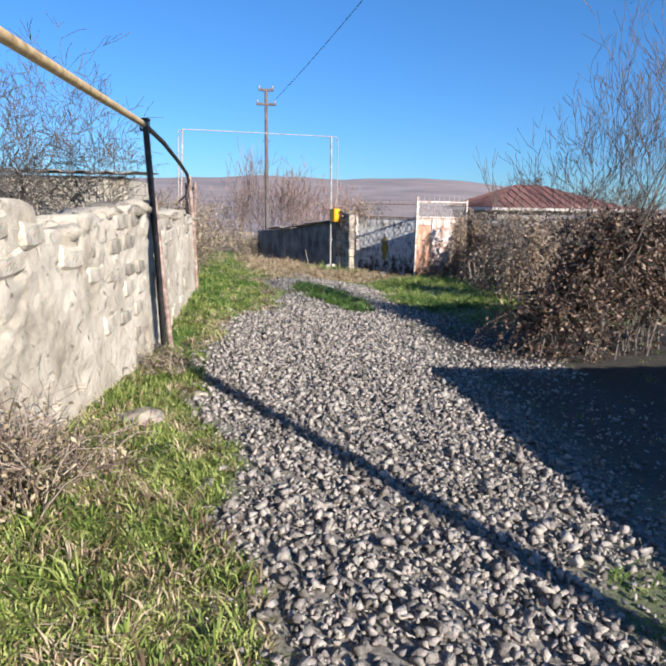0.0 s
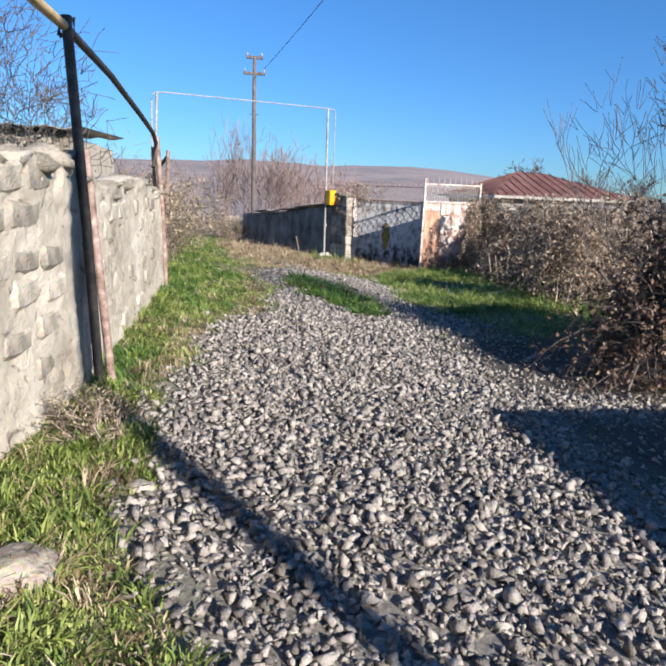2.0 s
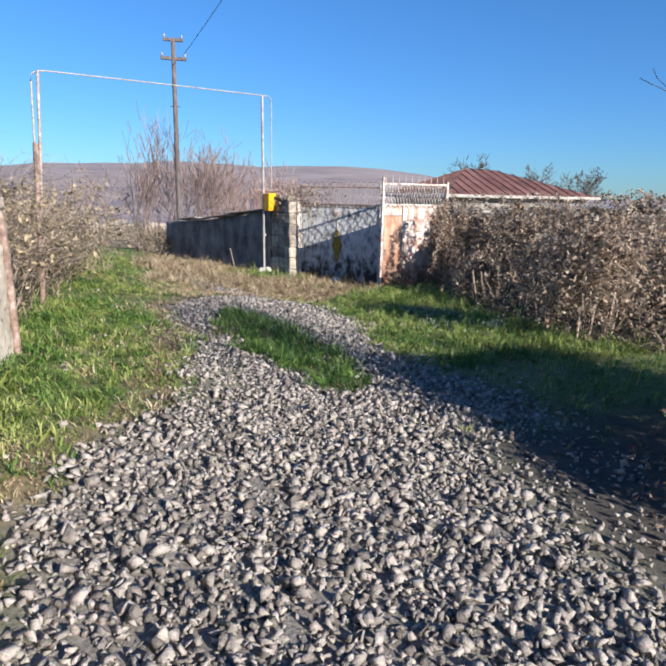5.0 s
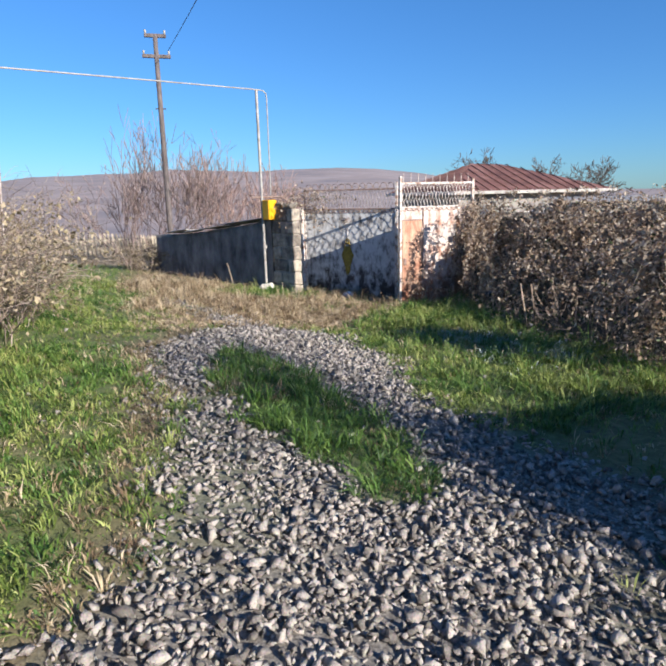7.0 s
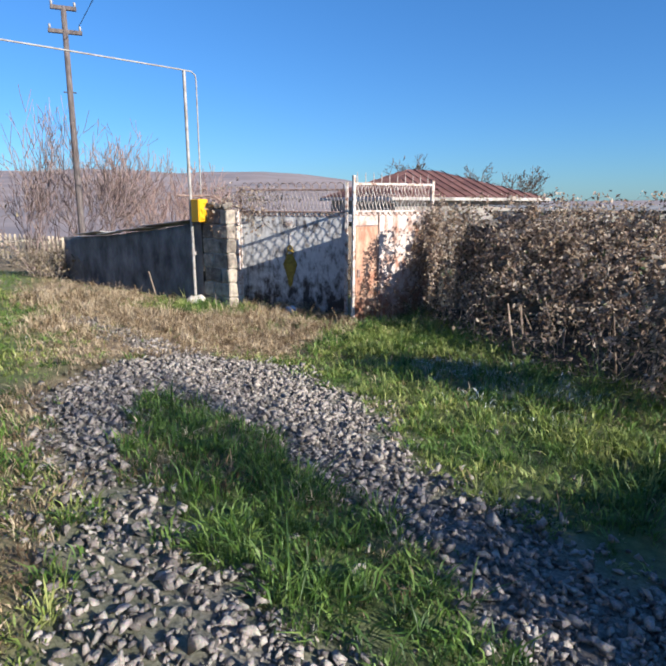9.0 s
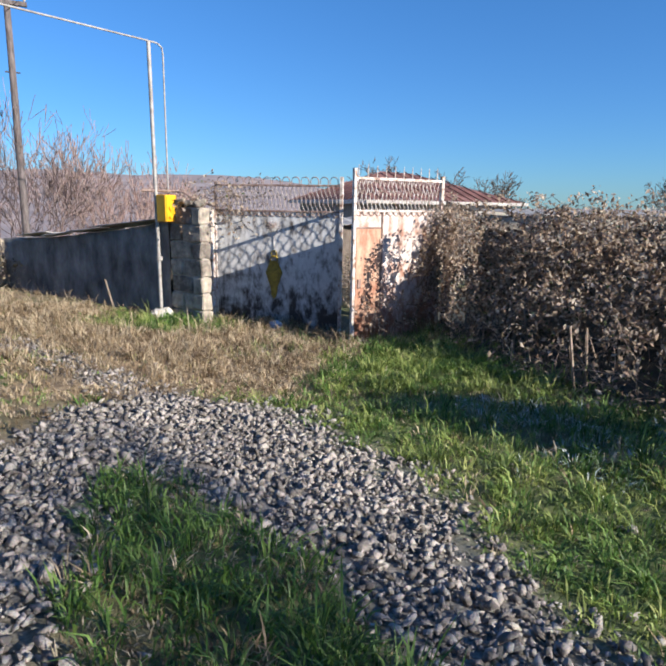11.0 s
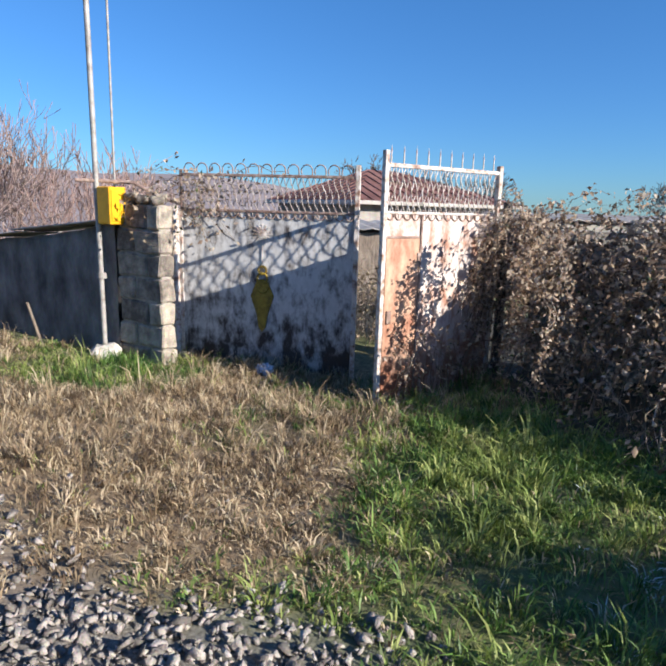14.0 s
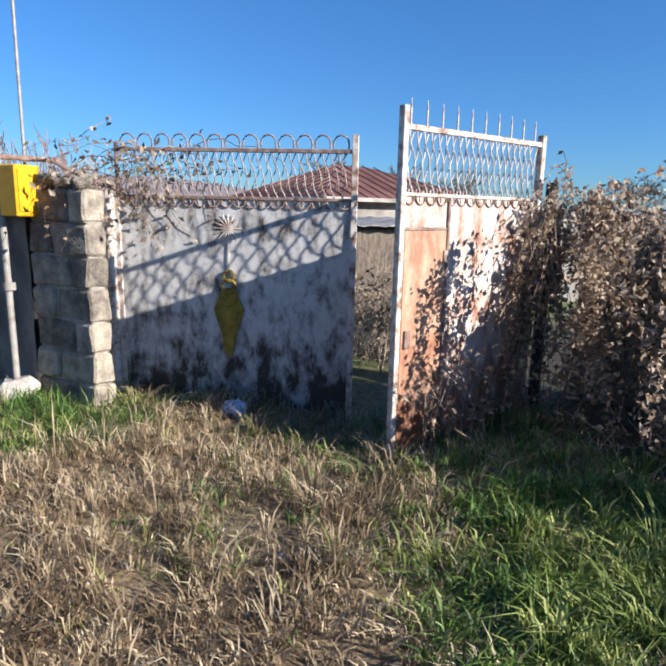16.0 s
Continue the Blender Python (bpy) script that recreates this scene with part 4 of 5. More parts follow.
def vine_mass(name, x, y, line_fn, n_lines, n_leaves, n_green, seed, label, ceiling=99.0, leaf=0.034, shell=(0.0, 0.0, 0.0), bare=0.45, leafmat=None, stemmat=None):
    """Tangled stems that spring from line_fn(rnd) -> (start, lean, floor test), hung with withered leaves."""
    rs, rnd = np.random.RandomState(seed), random.Random(seed)
    lines = []
    for i in range(n_lines):
        p, out = line_fn(rnd)
        d, line = Vector((out.x * 0.5 + rnd.gauss(0, 0.5), out.y * 0.5 + rnd.gauss(0, 0.5), rnd.gauss(0.15, 0.4))), []
        r, reach = rnd.uniform(0.0025, 0.0065), p.dot(out) + rnd.uniform(0.05, 0.26)
        for k in range(8):
            line.append((p.copy(), r * (1 - 0.08 * k)))
            d += Vector((rnd.gauss(0, 0.3), rnd.gauss(0, 0.3), -0.3 + rnd.gauss(0, 0.25)))
            d.normalize()
            p = p + d * rnd.uniform(0.09, 0.19)
            over = p.dot(out) - reach
            if over > 0:
                p = p - out * over
            p.z = min(max(p.z, gz(p.x, p.y) + 0.05), ceiling + rnd.gauss(0, 0.05))
        lines.append(line)
    hedge = empty(name, x, y, gz(x, y))
    tagged(hedge, label, "hedge", kind="stuff")
    o = np.array(hedge.location[:])
    allp = np.array([p[:] for ln in lines for p, r in ln]) - o
    for i in range(n_lines // 45):
        p, out = line_fn(rnd)
        g0 = gz(p.x, p.y)
        lines.append([((p.x, p.y, g0 - 0.05), 0.017), ((p.x + rnd.gauss(0, 0.1), p.y + rnd.gauss(0, 0.1), g0 + 0.7), 0.014), ((p.x + rnd.gauss(0, 0.2), p.y + rnd.gauss(0, 0.2), p.z), 0.008)])
    stems = new("stems", tubes("stems", [[(Vector(p) - hedge.location, r) for p, r in ln] for ln in lines], stemmat or TWIG, 3, True))
    c = allp[rs.randint(0, len(allp), n_leaves)] + rs.normal(0, 0.035, (n_leaves, 3))
    c = c[rs.random(len(c)) < np.clip(0.06 + (c[:, 2] - bare + 0.35) * 0.9, 0.05, 1.0)]
    c = c + np.array(shell) * np.abs(rs.normal(0, 0.07, (len(c), 1)))
    dead = new("withered_leaves", leaves_mesh("withered_leaves", c, leaf, leafmat or DEADLEAF, rs))
    c = allp[rs.randint(0, len(allp), n_green)] + rs.normal(0, 0.03, (n_green, 3))
    live = new("green_leaves", leaves_mesh("green_leaves", c, 0.025, IVYLEAF, rs))
    for ob in (stems, dead, live):
        ob.parent = hedge
        tagged(ob, kind="stuff")


def build_hedge():
    # old wall behind the plants, next to the gate
    pts = [(y, float(interp(y, HEDGE_HEAD)) + 0.12) for y in np.linspace(10.2, 18.5, 20)]
    vs, fs = [], []
    for y, x in pts:
        b = gz(x, y) - 0.2
        for px, pz in ((x, b), (x, 1.2), (x + 0.3, 1.2), (x + 0.3, b)):
            vs.append((px + 0.02 * noise.noise(Vector((y * 3, pz, 0))), y, pz))
    for i in range(len(pts) - 1):
        for k in range(4):
            a, b = i * 4 + k, i * 4 + (k + 1) % 4
            fs.append((a, a + 4, b + 4, b))
    fs += [(3, 2, 1, 0), tuple(len(vs) - 4 + k for k in range(4))]
    tagged(new("wall_east", mesh_arrays("wall_east", vs, fs, MORTAR)), "old mud-stone wall hidden under climbing plants", "wall", kind="structure")
    out = Vector((-0.82, -0.57, 0))

    def along(rnd):
        u = rnd.random() ** 1.25
        y = 10.4 + 8.05 * u
        yf = 10.8 + 7.5 * u
        head = Vector((float(interp(y, HEDGE_HEAD)), y, 1.42 + 0.09 * math.sin(y * 3.1) + 0.06 * math.sin(y * 7.3)))
        foot = Vector((float(interp(yf, HEDGE_FOOT)), yf, gz(6.0, yf) + 0.25))
        v = rnd.random() ** 1.1 if rnd.random() < 0.85 else 0.0
        p = head.lerp(foot, v)
        bulge = 0.5 + 0.5 * math.sin(y * 2.3 + 4 * v) * math.sin(y * 5.1 + 1.0)
        p.z += (0.1 + 0.3 * bulge) * math.sin(v * math.pi) + rnd.gauss(0, 0.07) - abs(rnd.gauss(0, 0.14))
        return p, out
    vine_mass("climbing_hedge", 7.0, 14.5, along, 1750, 58000, 4000, 21, "leafless tangle of vines with withered brown leaves over a wall", 1.64, 0.033, (-0.7, -0.6, 0.3), 0.42)

    def over_pillar(rnd):
        p = Vector((3.75 + rnd.uniform(0, 1.1), 21.05 - rnd.uniform(0, 0.3), 1.45 + abs(rnd.gauss(0, 0.16))))
        return p, Vector((-0.6, -0.8, 0))
    vine_mass("dry_creeper", 4.1, 21.2, over_pillar, 55, 420, 30, 24, "thin dry creeper trailing over the pillar and gate", 1.8)

    def clump(rnd):
        a = rnd.random()
        x = 3.8 + 3.2 * a
        out = Vector((-0.5, -0.86, 0))
        p = Vector((x + rnd.uniform(-0.1, 0.2), 7.0 + 0.3 * a + rnd.uniform(0, 0.85), 0))
        top = 0.45 + 0.08 * math.sin(x * 3) + 1.0 * float(smooth(x, 4.0, 5.0)) + rnd.gauss(0, 0.08)
        p.z = top - abs(rnd.gauss(0, 0.1)) if rnd.random() < 0.6 else rnd.uniform(0.2, top)
        return p, out
    def bulge(rnd):
        a = rnd.uniform(0, 6.283)
        k = rnd.random() ** 0.5
        top = 1.2 - 0.5 * k * k + 0.1 * math.sin(a * 3)
        p = Vector((6.1 + 0.5 * k * math.cos(a), 12.1 + 0.55 * k * math.sin(a), 0))
        p.z = top if rnd.random() < 0.6 else rnd.uniform(0.1, top)
        return p, out
    vine_mass("bramble_bush", 5.8, 12.1, bulge, 260, 5000, 400, 27, "bramble bush with withered leaves bulging from the hedge", 1.45, 0.032, (-0.3, -0.4, 0.1), 0.3)
    vine_mass("bramble_clump", 5.2, 7.8, clump, 1200, 34000, 1200, 22, "dense bramble tangle with dead leaves at the lane edge", 1.6, 0.03, (-0.2, -0.3, 0.1), 0.15, BROWNLEAF, BARK)


build_hedge()


def build_gate_creeper():
    """Vines that hang over the open gate leaf and the foot of the wall."""
    rs, rnd = np.random.RandomState(31), random.Random(31)
    lines = []
    for i in range(95):
        x = 7.25 - abs(rnd.gauss(0, 0.19))
        p = Vector((x, 18.53 - rnd.uniform(0, 0.1), max(-0.4, 1.25 - (7.25 - x) * 1.2 + rnd.gauss(0, 0.3))))
        d, line = Vector((rnd.gauss(-0.2, 0.5), 0, -0.3)), []
        for k in range(8):
            line.append((p.copy(), 0.004))
            d = (d + Vector((rnd.gauss(0, 0.3), rnd.gauss(0, 0.1), -0.25))).normalized()
            p = p + d * 0.1
            p.y = min(max(p.y, 18.3), 18.55)
            p.z = max(p.z, gz(p.x, p.y))
            p.x = max(p.x, 5.55)
        lines.append(line)
    strands = []
    for i in range(11):
        k = rnd.uniform(0.2, 1.0)
        p = Vector((6.95 - 0.75 * k + rnd.gauss(0, 0.08), 18.4 - 1.5 * k, 1.45 - 0.25 * k))
        line, low = [], rnd.choice((-0.3, -0.1, 0.3, 0.6))
        while p.z > low:
            line.append((p.copy(), 0.0045))
            p = p + Vector((rnd.gauss(0, 0.035), rnd.gauss(-0.01, 0.03), -0.09))
            p.z = max(p.z, gz(p.x, p.y) + 0.02)
            if p.z < gz(p.x, p.y) + 0.05:
                break
        if len(line) > 2:
            strands.append(line)
    lines += strands
    for i in range(70):
        p = Vector((rnd.uniform(5.6, 7.1), 18.5 - rnd.uniform(0, 0.25), gz(6, 18.4)))
        line = [(p, 0.004), (p + Vector((rnd.gauss(0, 0.1), 0, 0.3)), 0.003), (p + Vector((rnd.gauss(0, 0.2), 0, rnd.uniform(0.4, 0.8))), 0.002)]
        lines.append(line)
    t = empty("gate_creeper", 6.6, 18.5, gz(6.6, 18.5))
    tagged(t, "withered creeper climbing over the open gate leaf", "creeper", kind="stuff")
    inv = t.matrix_world.inverted()
    s = new("stems", tubes("stems", [[(inv @ Vector(p), r) for p, r in ln] for ln in lines], TWIG, 3, True))
    s.parent = t
    pts = np.array([(inv @ Vector(p))[:] for ln in lines for p, r in ln])
    hung = np.array([(inv @ Vector(p))[:] for ln in strands for p, r in ln])
    c = pts[rs.randint(0, len(pts), 2000)] + rs.normal(0, 0.03, (2000, 3)) * [1, 0.3, 1]
    c = np.concatenate([c, hung[rs.randint(0, len(hung), 1700)] + rs.normal(0, 0.04, (1700, 3))])
    o = new("withered_leaves", leaves_mesh("withered_leaves", c, 0.028, DEADLEAF, rs))
    o.parent = t
    for o in t.children:
        tagged(o, kind="stuff")


build_gate_creeper()

# ---------- trees and bushes ----------


def tree(name, x, y, stems, seed, label, mat=BARK, sides=5, limit=(1e9, 1e9), **kw):
    rnd = random.Random(seed)
    z = gz(x, y) - 0.05
    lines = []
    for way, length, radius, depth in stems:
        grow((rnd.gauss(0, 0.06), rnd.gauss(0, 0.06), 0), way, length, radius, depth, rnd, lines=lines, **kw)
    lines = [ln for ln in lines if all(x + p.x < limit[0] or x + p.x > limit[1] for p, r in ln)]
    ob = new(name, tubes(name, lines, mat, 3 if len(lines) > 120 else sides, True))
    ob.location = (x, y, z)
    return tagged(ob, label, "tree" if "tree" in name else "bush")


tree("bare_tree", 4.55, 7.5, [((-0.3, 0.05, 1), 1.5, 0.035, 4), ((0.0, -0.2, 1), 1.7, 0.04, 4), ((0.3, 0.1, 1), 1.7, 0.04, 4), ((0.6, -0.2, 1), 1.5, 0.035, 4)], 2,
     "leafless slender tree rising out of the brambles", limit=(0.0, 3.0), spread=0.45, up=0.16, kids=2, bend=0.28, tip=0.003)
tree("bare_tree", -2.6, 9.4, [((0.1, -0.1, 1), 1.4, 0.08, 4), ((0.6, -0.2, 0.9), 1.15, 0.06, 4), ((-0.5, -0.3, 0.9), 1.15, 0.06, 4)], 5,
     "leafless fruit tree behind the stone wall", limit=(-0.6, 99), spread=0.85, up=0.1, kids=3, bend=0.45, tip=0.0035)
tree("bare_tree", -2.1, 7.9, [((0.1, 0.1, 1), 1.0, 0.06, 4), ((-0.4, 0.3, 0.9), 1.0, 0.05, 4)], 9, "leafless fruit tree behind the stone wall",
     limit=(-0.8, 99), spread=0.85, up=0.1, kids=2, bend=0.45, tip=0.0035)
for i, (x, y, h) in enumerate(((-0.2, 28.4, 1.25), (0.7, 29.2, 1.75), (1.8, 29.0, 1.6), (2.6, 29.6, 1.4))):
    tree("bare_bush", x, y, [((0.6 * math.cos(a * 2.4), 0.6 * math.sin(a * 2.4), 1), h, 0.03, 3) for a in range(7)], 40 + i,
         "bare many-stemmed bush behind the low wall", PALETWIG, spread=0.45, up=0.2, kids=2, tip=0.007)
for i, (x, y, h) in enumerate(((3.6, 29.5, 1.35), (4.8, 30.5, 1.3), (6.0, 31.5, 1.15))):
    tree("bare_bush", x, y, [((0.5 * math.cos(a * 2.4), 0.5 * math.sin(a * 2.4), 1), h, 0.026, 3) for a in range(7)], 50 + i,
         "reddish leafless bush in the field", PINKTWIG, spread=0.45, up=0.2, kids=2, tip=0.008)
for i, (x, y, h) in enumerate(((23.2, 43.5, 2.3), (26.0, 43.0, 2.5), (39.0, 38.0, 2.1))):
    tree("bare_tree", x, y, [((0, 0, 1), h, 0.12, 4)], 60 + i, "distant leafless tree behind the house", spread=0.75, up=0.14, kids=3, bend=0.4, tip=0.016)


def thicket(x, y, r, h, seed, n, label, leaf=0.03):
    """A dense dry bush: arching stems from the ground with withered leaves."""
    rnd, rs = random.Random(seed), np.random.RandomState(seed)
    z = gz(x, y)
    lines = []
    for i in range(n):
        a, k = rnd.uniform(0, 6.283), r * rnd.random() ** 0.5
        p = Vector((k * math.cos(a), k * math.sin(a), gz(x + k * math.cos(a), y + k * math.sin(a)) - z - 0.03))
        d = Vector((rnd.gauss(0, 0.25) + 0.2 * math.cos(a), rnd.gauss(0, 0.25) + 0.2 * math.sin(a), 1)).normalized()
        hh, line = h * rnd.uniform(0.55, 1.1), []
        for s in range(7):
            line.append((p.copy(), 0.007 * (1 - 0.1 * s)))
            d = (d + Vector((rnd.gauss(0, 0.2), rnd.gauss(0, 0.2), -0.05))).normalized()
            p = p + d * hh / 7
            if s > 2:
                for _ in range(2):
                    w = (d + Vector((rnd.gauss(0, 0.8), rnd.gauss(0, 0.8), rnd.gauss(0, 0.5)))).normalized()
                    q = p + w * (rnd.uniform(0.15, 0.4) * min(1.0, h / 1.2))
                    lines.append([(p.copy(), 0.003), (q, 0.0022), (q + (w * 0.1 + Vector((0, 0, -0.05))) * min(1.0, h / 1.2), 0.0015)])
        lines.append(line)
    t = empty("dry_thicket", x, y, z)
    tagged(t, label, "bush")
    s = new("stems", tubes("stems", lines, TWIG, 3, True))
    s.parent = t
    pts = np.array([p[:] for ln in lines for p, rr in ln])
    pts = pts[pts[:, 2] < h * 0.82]
    c = pts[rs.randint(0, len(pts), n * 20)] + rs.normal(0, 0.05, (n * 20, 3))
    o = new("withered_leaves", leaves_mesh("withered_leaves", c, leaf, FADEDLEAF, rs))
    o.parent = t
    for o in t.children:
        tagged(o, kind="stuff")


FADEDLEAF = material("faded_leaf", [(0.1, 0.075, 0.04), (0.22, 0.17, 0.1), (0.36, 0.29, 0.19)], 3, 0.7, 0, 30, attr="tone", fine=0.2)
for i, (x, y, r, h, n) in enumerate(((-1.75, 12.9, 0.9, 1.9, 120), (-1.9, 14.8, 1.0, 1.9, 130), (-2.2, 16.9, 1.1, 2.0, 140), (-2.7, 19.4, 1.2, 2.1, 130), (-2.9, 22.2, 1.2, 1.6, 100), (-1.5, 16.0, 0.6, 0.9, 80))):
    thicket(x, y, r, h, 70 + i, n, "dense dry bramble thicket beside the grass bank")

thicket(0.55, 26.1, 0.7, 0.95, 97, 110, "dark overgrown bush at the end of the low wall")
thicket(-1.12, 3.0, 0.16, 0.6, 98, 40, "withered reddish-brown weeds against the stone wall", 0.016)
thicket(-1.02, 3.45, 0.28, 0.3, 95, 34, "withered brown weeds at the foot of the stone wall", 0.011)
thicket(-0.66, 5.6, 0.2, 0.26, 96, 36, "withered brown weeds at the foot of the stone wall", 0.01)

# ---------- utility pole, wires ----------


def utility_pole(x, y, top, seed):
    z = gz(x, y) - 0.1
    p = empty("utility_pole", x, y, z)
    tagged(p, "weathered wooden utility pole with two crossarms", "pole", "utility poles")
    H = top - z
    o = new("shaft", tubes("shaft", [[((0, 0, 0), 0.095), ((0, 0, H * 0.5), 0.085), ((0, 0, H), 0.07), ((0, 0, H + 0.01), 0.01)]], POLEWOOD, 10))
    o.parent = p
    for zz, w in ((H - 0.04, 0.32), (H - 0.62, 0.42)):
        box("crossarm", -w, w, -0.05, 0.05, zz - 0.05, zz + 0.05, POLEWOOD, p, 0.008)
        for s in (-1, 1):
            i = new("insulator", tubes("insulator", [[((s * w * 0.88, 0, zz + 0.05), 0.012), ((s * w * 0.88, 0, zz + 0.09), 0.035), ((s * w * 0.88, 0, zz + 0.15), 0.03), ((s * w * 0.88, 0, zz + 0.17), 0.01)]], PIPEWHITE, 8))
            i.parent = p
    box("step_iron", -0.16, 0.16, -0.015, 0.015, H * 0.7, H * 0.7 + 0.03, IRONDARK, p, 0.003)
    return p


utility_pole(1.25, 27.6, 6.5, 1)
utility_pole(4.65, -2.88, 8.0, 2)


def sagging(name, a, b, sag, r, label):
    a, b = Vector(a), Vector(b)
    pts = [(a.lerp(b, k / 24) - a - Vector((0, 0, sag * 4 * (k / 24) * (1 - k / 24))), r) for k in range(25)]
    ob = new(name, tubes(name, [pts], IRONDARK, 5))
    ob.location = a
    tagged(ob, label, "wire")


sagging("overhead_wire", (1.6, 27.6, 6.05), (4.85, -2.88, 7.6), 0.35, 0.009, "thin dark overhead electric wire between poles")

# ---------- buildings ----------


def house():
    h = empty("house", 19.0, 37.5, gz(19, 37) - 0.2)
    tagged(h, "single-storey house with a rusted red hipped sheet roof", "house")
    z0 = h.location.z
    x0, x1, y0, y1, ez, rz = -4.7, 4.4, -4.2, 4.4, 1.70 - z0, 3.18 - z0
    box("wall", x0 + 0.5, x1 - 0.5, y0 + 0.5, y1 - 0.5, 0, ez - 0.02, HOUSEWALL, h, 0.02)
    bm = bmesh.new()
    c = [(x0, y0), (x1, y0), (x1, y1), (x0, y1)]
    lo = [bm.verts.new((*p, ez)) for p in c]
    a, b = bm.verts.new((-1.4, 0.1, rz)), bm.verts.new((0.4, 0.1, rz - 0.05))
    und = [bm.verts.new((*p, ez - 0.08)) for p in c]
    bm.faces.new((lo[0], lo[1], b, a)), bm.faces.new((lo[1], lo[2], b)), bm.faces.new((lo[2], lo[3], a, b)), bm.faces.new((lo[3], lo[0], a))
    for i in range(4):
        bm.faces.new((lo[i], und[i], und[(i + 1) % 4], lo[(i + 1) % 4]))
    bm.faces.new(und)
    o = new("roof", from_bm("roof", bm, ROOF))
    o.parent = h
    seams = []
    for k in range(18):
        x = x0 + 0.3 + k * 0.55
        t = min((x - x0) / (-1.4 - x0), (x1 - x) / (x1 - 0.4), 1.0)
        seams.append([((x, y0, ez + 0.02), 0.025), ((x, y0 + (0.1 - y0) * t, ez + (rz - ez) * t + 0.02), 0.025)])
    for k in range(15):
        y = y0 + 0.3 + k * 0.55
        t = min((y - y0) / (0.1 - y0), (y1 - y) / (y1 - 0.1), 1.0)
        seams.append([((x0, y, ez + 0.02), 0.025), ((x0 + (-1.4 - x0) * t, y, ez + (rz - ez) * t + 0.02), 0.025)])
    for sm in seams:
        o = new("roof_seam", tubes("roof_seam", [sm], ROOF, 4))
        o.parent = h
    box("fascia", x0 - 0.03, x1 + 0.03, y0 - 0.05, y0 - 0.004, ez - 0.14, ez + 0.01, ROOFGREY, h, 0.01)
    box("fascia", x0 - 0.05, x0 - 0.004, y0, y1, ez - 0.16, ez + 0.01, IRONWHITE, h, 0.01)
    for x in (-3.0, 0.0, 2.6):
        w = box("window", x - 0.55, x + 0.55, y0 + 0.47, y0 + 0.505, 0.9, 2.0, GLASSDARK, h, 0.0)
        box("frame", x - 0.62, x + 0.62, y0 + 0.44, y0 + 0.46, 2.0, 2.07, IRONWHITE, h, 0.004)
        box("sill", x - 0.62, x + 0.62, y0 + 0.40, y0 + 0.46, 0.84, 0.9, IRONWHITE, h, 0.004)
        box("mullion", x - 0.03, x + 0.03, y0 + 0.44, y0 + 0.468, 0.9, 2.0, IRONWHITE, h, 0.002)


house()


def shed(name, x, y, rz, w, d, h, roof, label, wallmat=HOUSEWALL):
    s = empty(name, x, y, gz(x, y) - 0.15, rz)
    tagged(s, label, "shed")
    box("wall", -w / 2, w / 2, -d / 2, d / 2, 0, h, wallmat, s, 0.03, 0.03, 4)
    bm = bmesh.new()
    n = int(w / 0.09)
    vs = []
    for i in range(n + 1):
        x_ = -w / 2 - 0.15 + (w + 0.3) * i / n
        zz = 0.02 * math.sin(i * math.pi / 2)
        vs.append([bm.verts.new((x_, sy * (d / 2 + 0.2), h + 0.06 + zz + (0.12 if sy > 0 else 0) + t)) for sy in (-1, 1) for t in (0, 0.012)])
    for i in range(n):
        a, b = vs[i], vs[i + 1]
        bm.faces.new((a[1], b[1], b[3], a[3])), bm.faces.new((a[0], a[2], b[2], b[0])), bm.faces.new((a[0], b[0], b[1], a[1])), bm.faces.new((a[2], a[3], b[3], b[2]))
    o = new("roof", from_bm("roof", bm, roof))
    o.parent = s


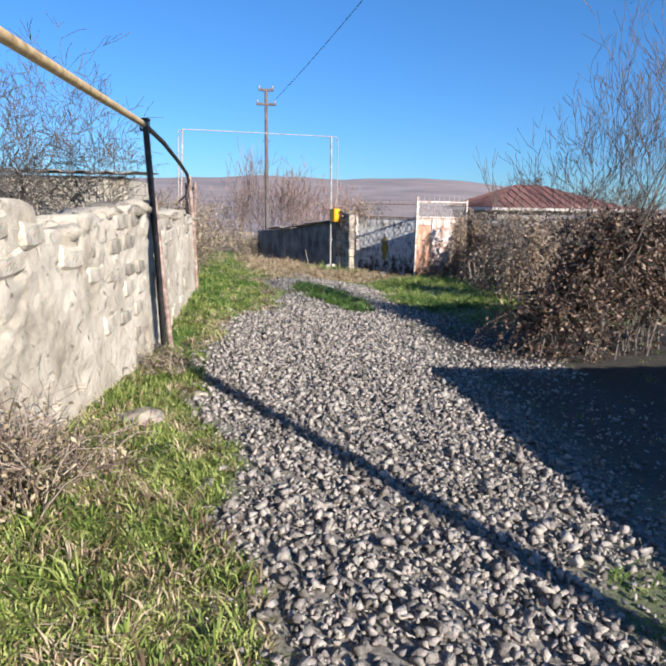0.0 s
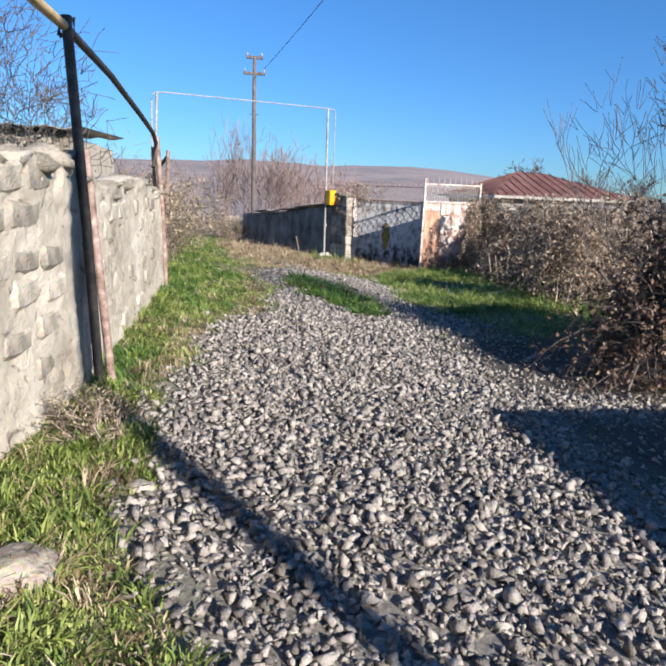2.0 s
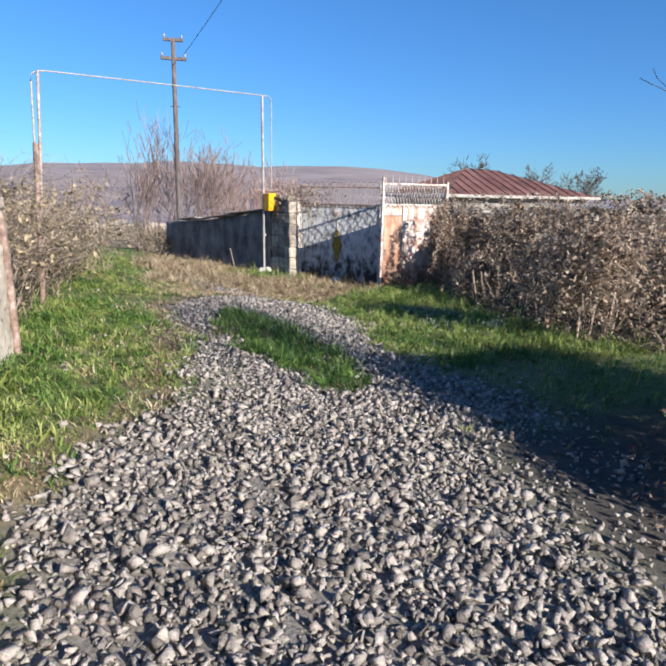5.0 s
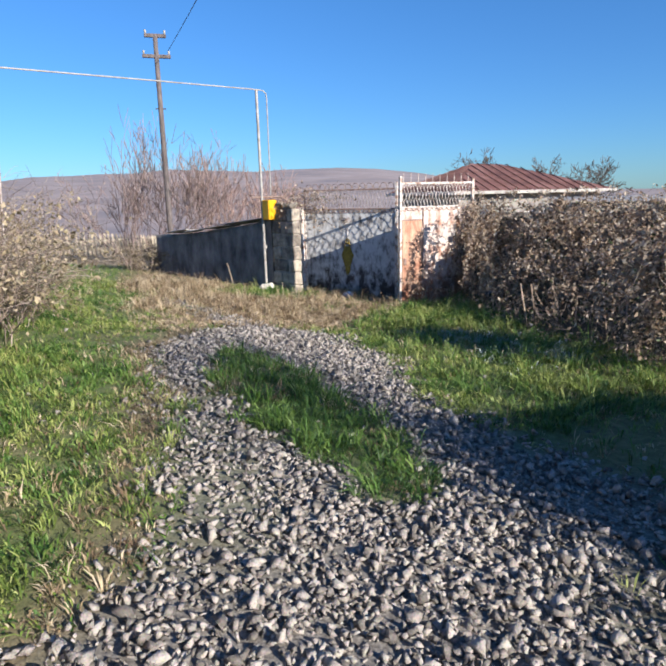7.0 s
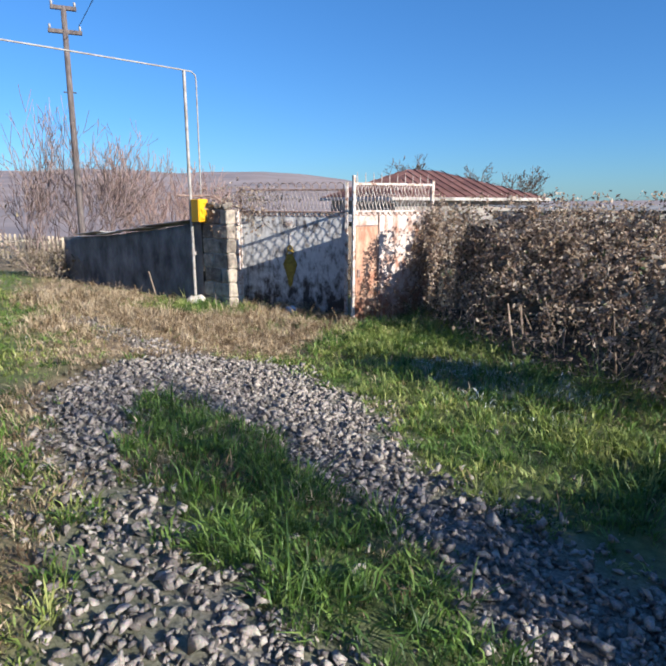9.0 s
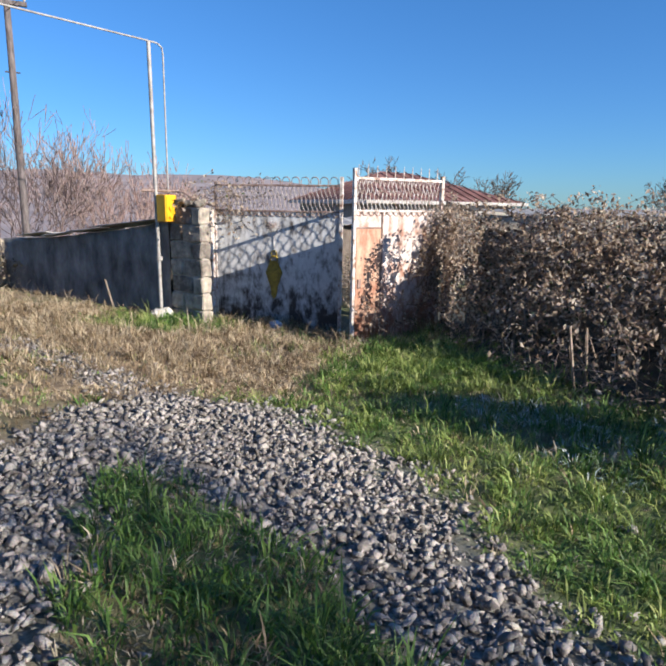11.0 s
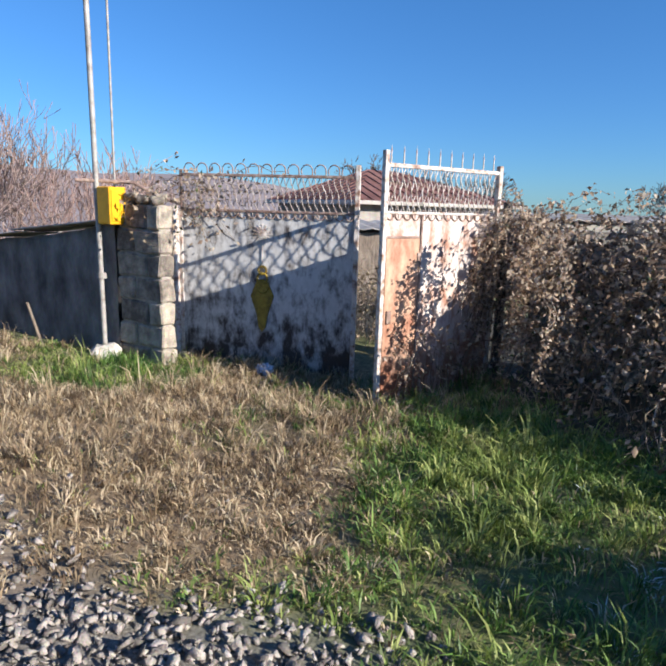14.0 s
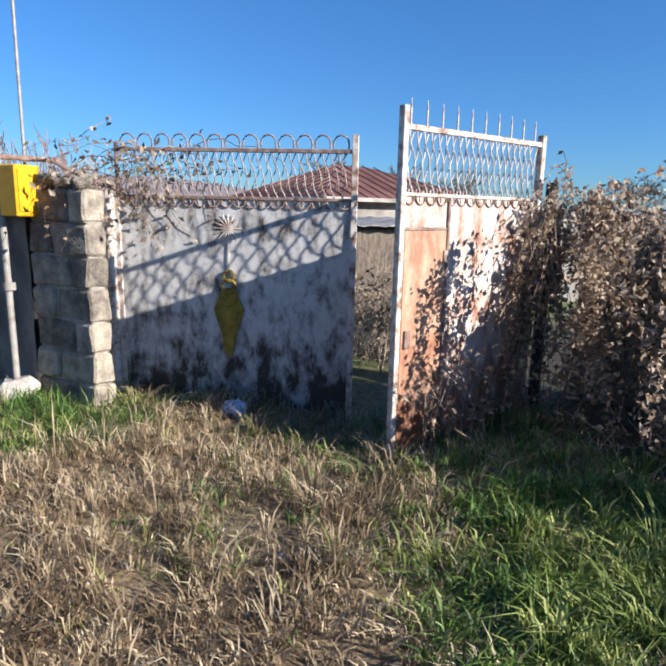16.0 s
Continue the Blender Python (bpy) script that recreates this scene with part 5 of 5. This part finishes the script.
shed("stone_shed", -3.5, 12.0, 0, 3.4, 3.0, 2.02, ROOFGREY, "small rough stone shed behind the lane wall", PLASTER)
shed("yard_shed", 17.5, 24.0, -12, 7.0, 3.0, 2.0, ROOFGREY, "low pale shed with a grey corrugated roof")
shed("lane_house", 9.3, -3.4, 0, 8.0, 9.0, 2.65, ROOFGREY, "plain plastered outbuilding that shades the lane")

# dark store added only to keep the gap between the gate leaves dark
shed("gap_backing", 9.2, 25.5, -20, 4.0, 2.5, 1.75, ROOFGREY, "added dark wooden store that darkens the view through the gate gap", DARKWOOD)
thicket(7.1, 20.9, 0.7, 1.3, 90, 90, "dry weeds growing in the yard behind the gate")

# ---------- far fence and small things ----------


def picket_fence():
    f = empty("picket_fence", -2.0, 34.0, gz(-2, 34))
    tagged(f, "pale wooden picket fence across the field", "fence")
    pk = box_mesh("picket", -0.04, 0.04, -0.012, 0.012, 0, 1.0, PALEWOOD, 0.004)
    for i in range(34):
        o = new("picket", pk)
        x, y = -2.5 + i * 0.16, 0.05 * i
        o.matrix_local = pose(x, y, gz(-2 + x, 34 + y) - gz(-2, 34) - 0.05, random.uniform(-3, 3), random.uniform(-3, 3), 0)
        o.parent = f
    box("rail", -2.6, 3.0, 0.02, 0.06, 0.55, 0.62, PALEWOOD, f, 0.004).matrix_local = pose(0.0, 0.12, 0, 0, 0, 17)


picket_fence()


def rock(x, y, s, label):
    bm = bmesh.new()
    bmesh.ops.create_icosphere(bm, subdivisions=3, radius=1)
    for v in bm.verts:
        v.co *= 1 + 0.35 * noise.noise(v.co * 1.3 + Vector((x, y, 0)))
        v.co = Vector((v.co.x * s, v.co.y * s * 0.8, v.co.z * s * 0.45))
    o = new("rock", from_bm("rock", bm, BLOCK))
    o.location = (x, y, gz(x, y) + s * 0.15)
    tagged(o, label, "rock")


rock(-0.72, 4.3, 0.17, "flat grey field stone lying in the grass")
rock(-0.35, 5.0, 0.07, "small grey stone at the edge of the gravel")


def crumpled_bag(x, y):
    bm = bmesh.new()
    bmesh.ops.create_icosphere(bm, subdivisions=3, radius=0.1)
    for v in bm.verts:
        v.co *= 1 + 0.7 * noise.noise(v.co * 22)
        v.co.z *= 0.7
    o = new("crumpled_bag", from_bm("crumpled_bag", bm, PLASTICBLUE))
    o.location = (x, y, gz(x, y) + 0.06)
    tagged(o, "crumpled pale blue plastic bag lying by the gate", "bag")


crumpled_bag(4.82, 20.0)
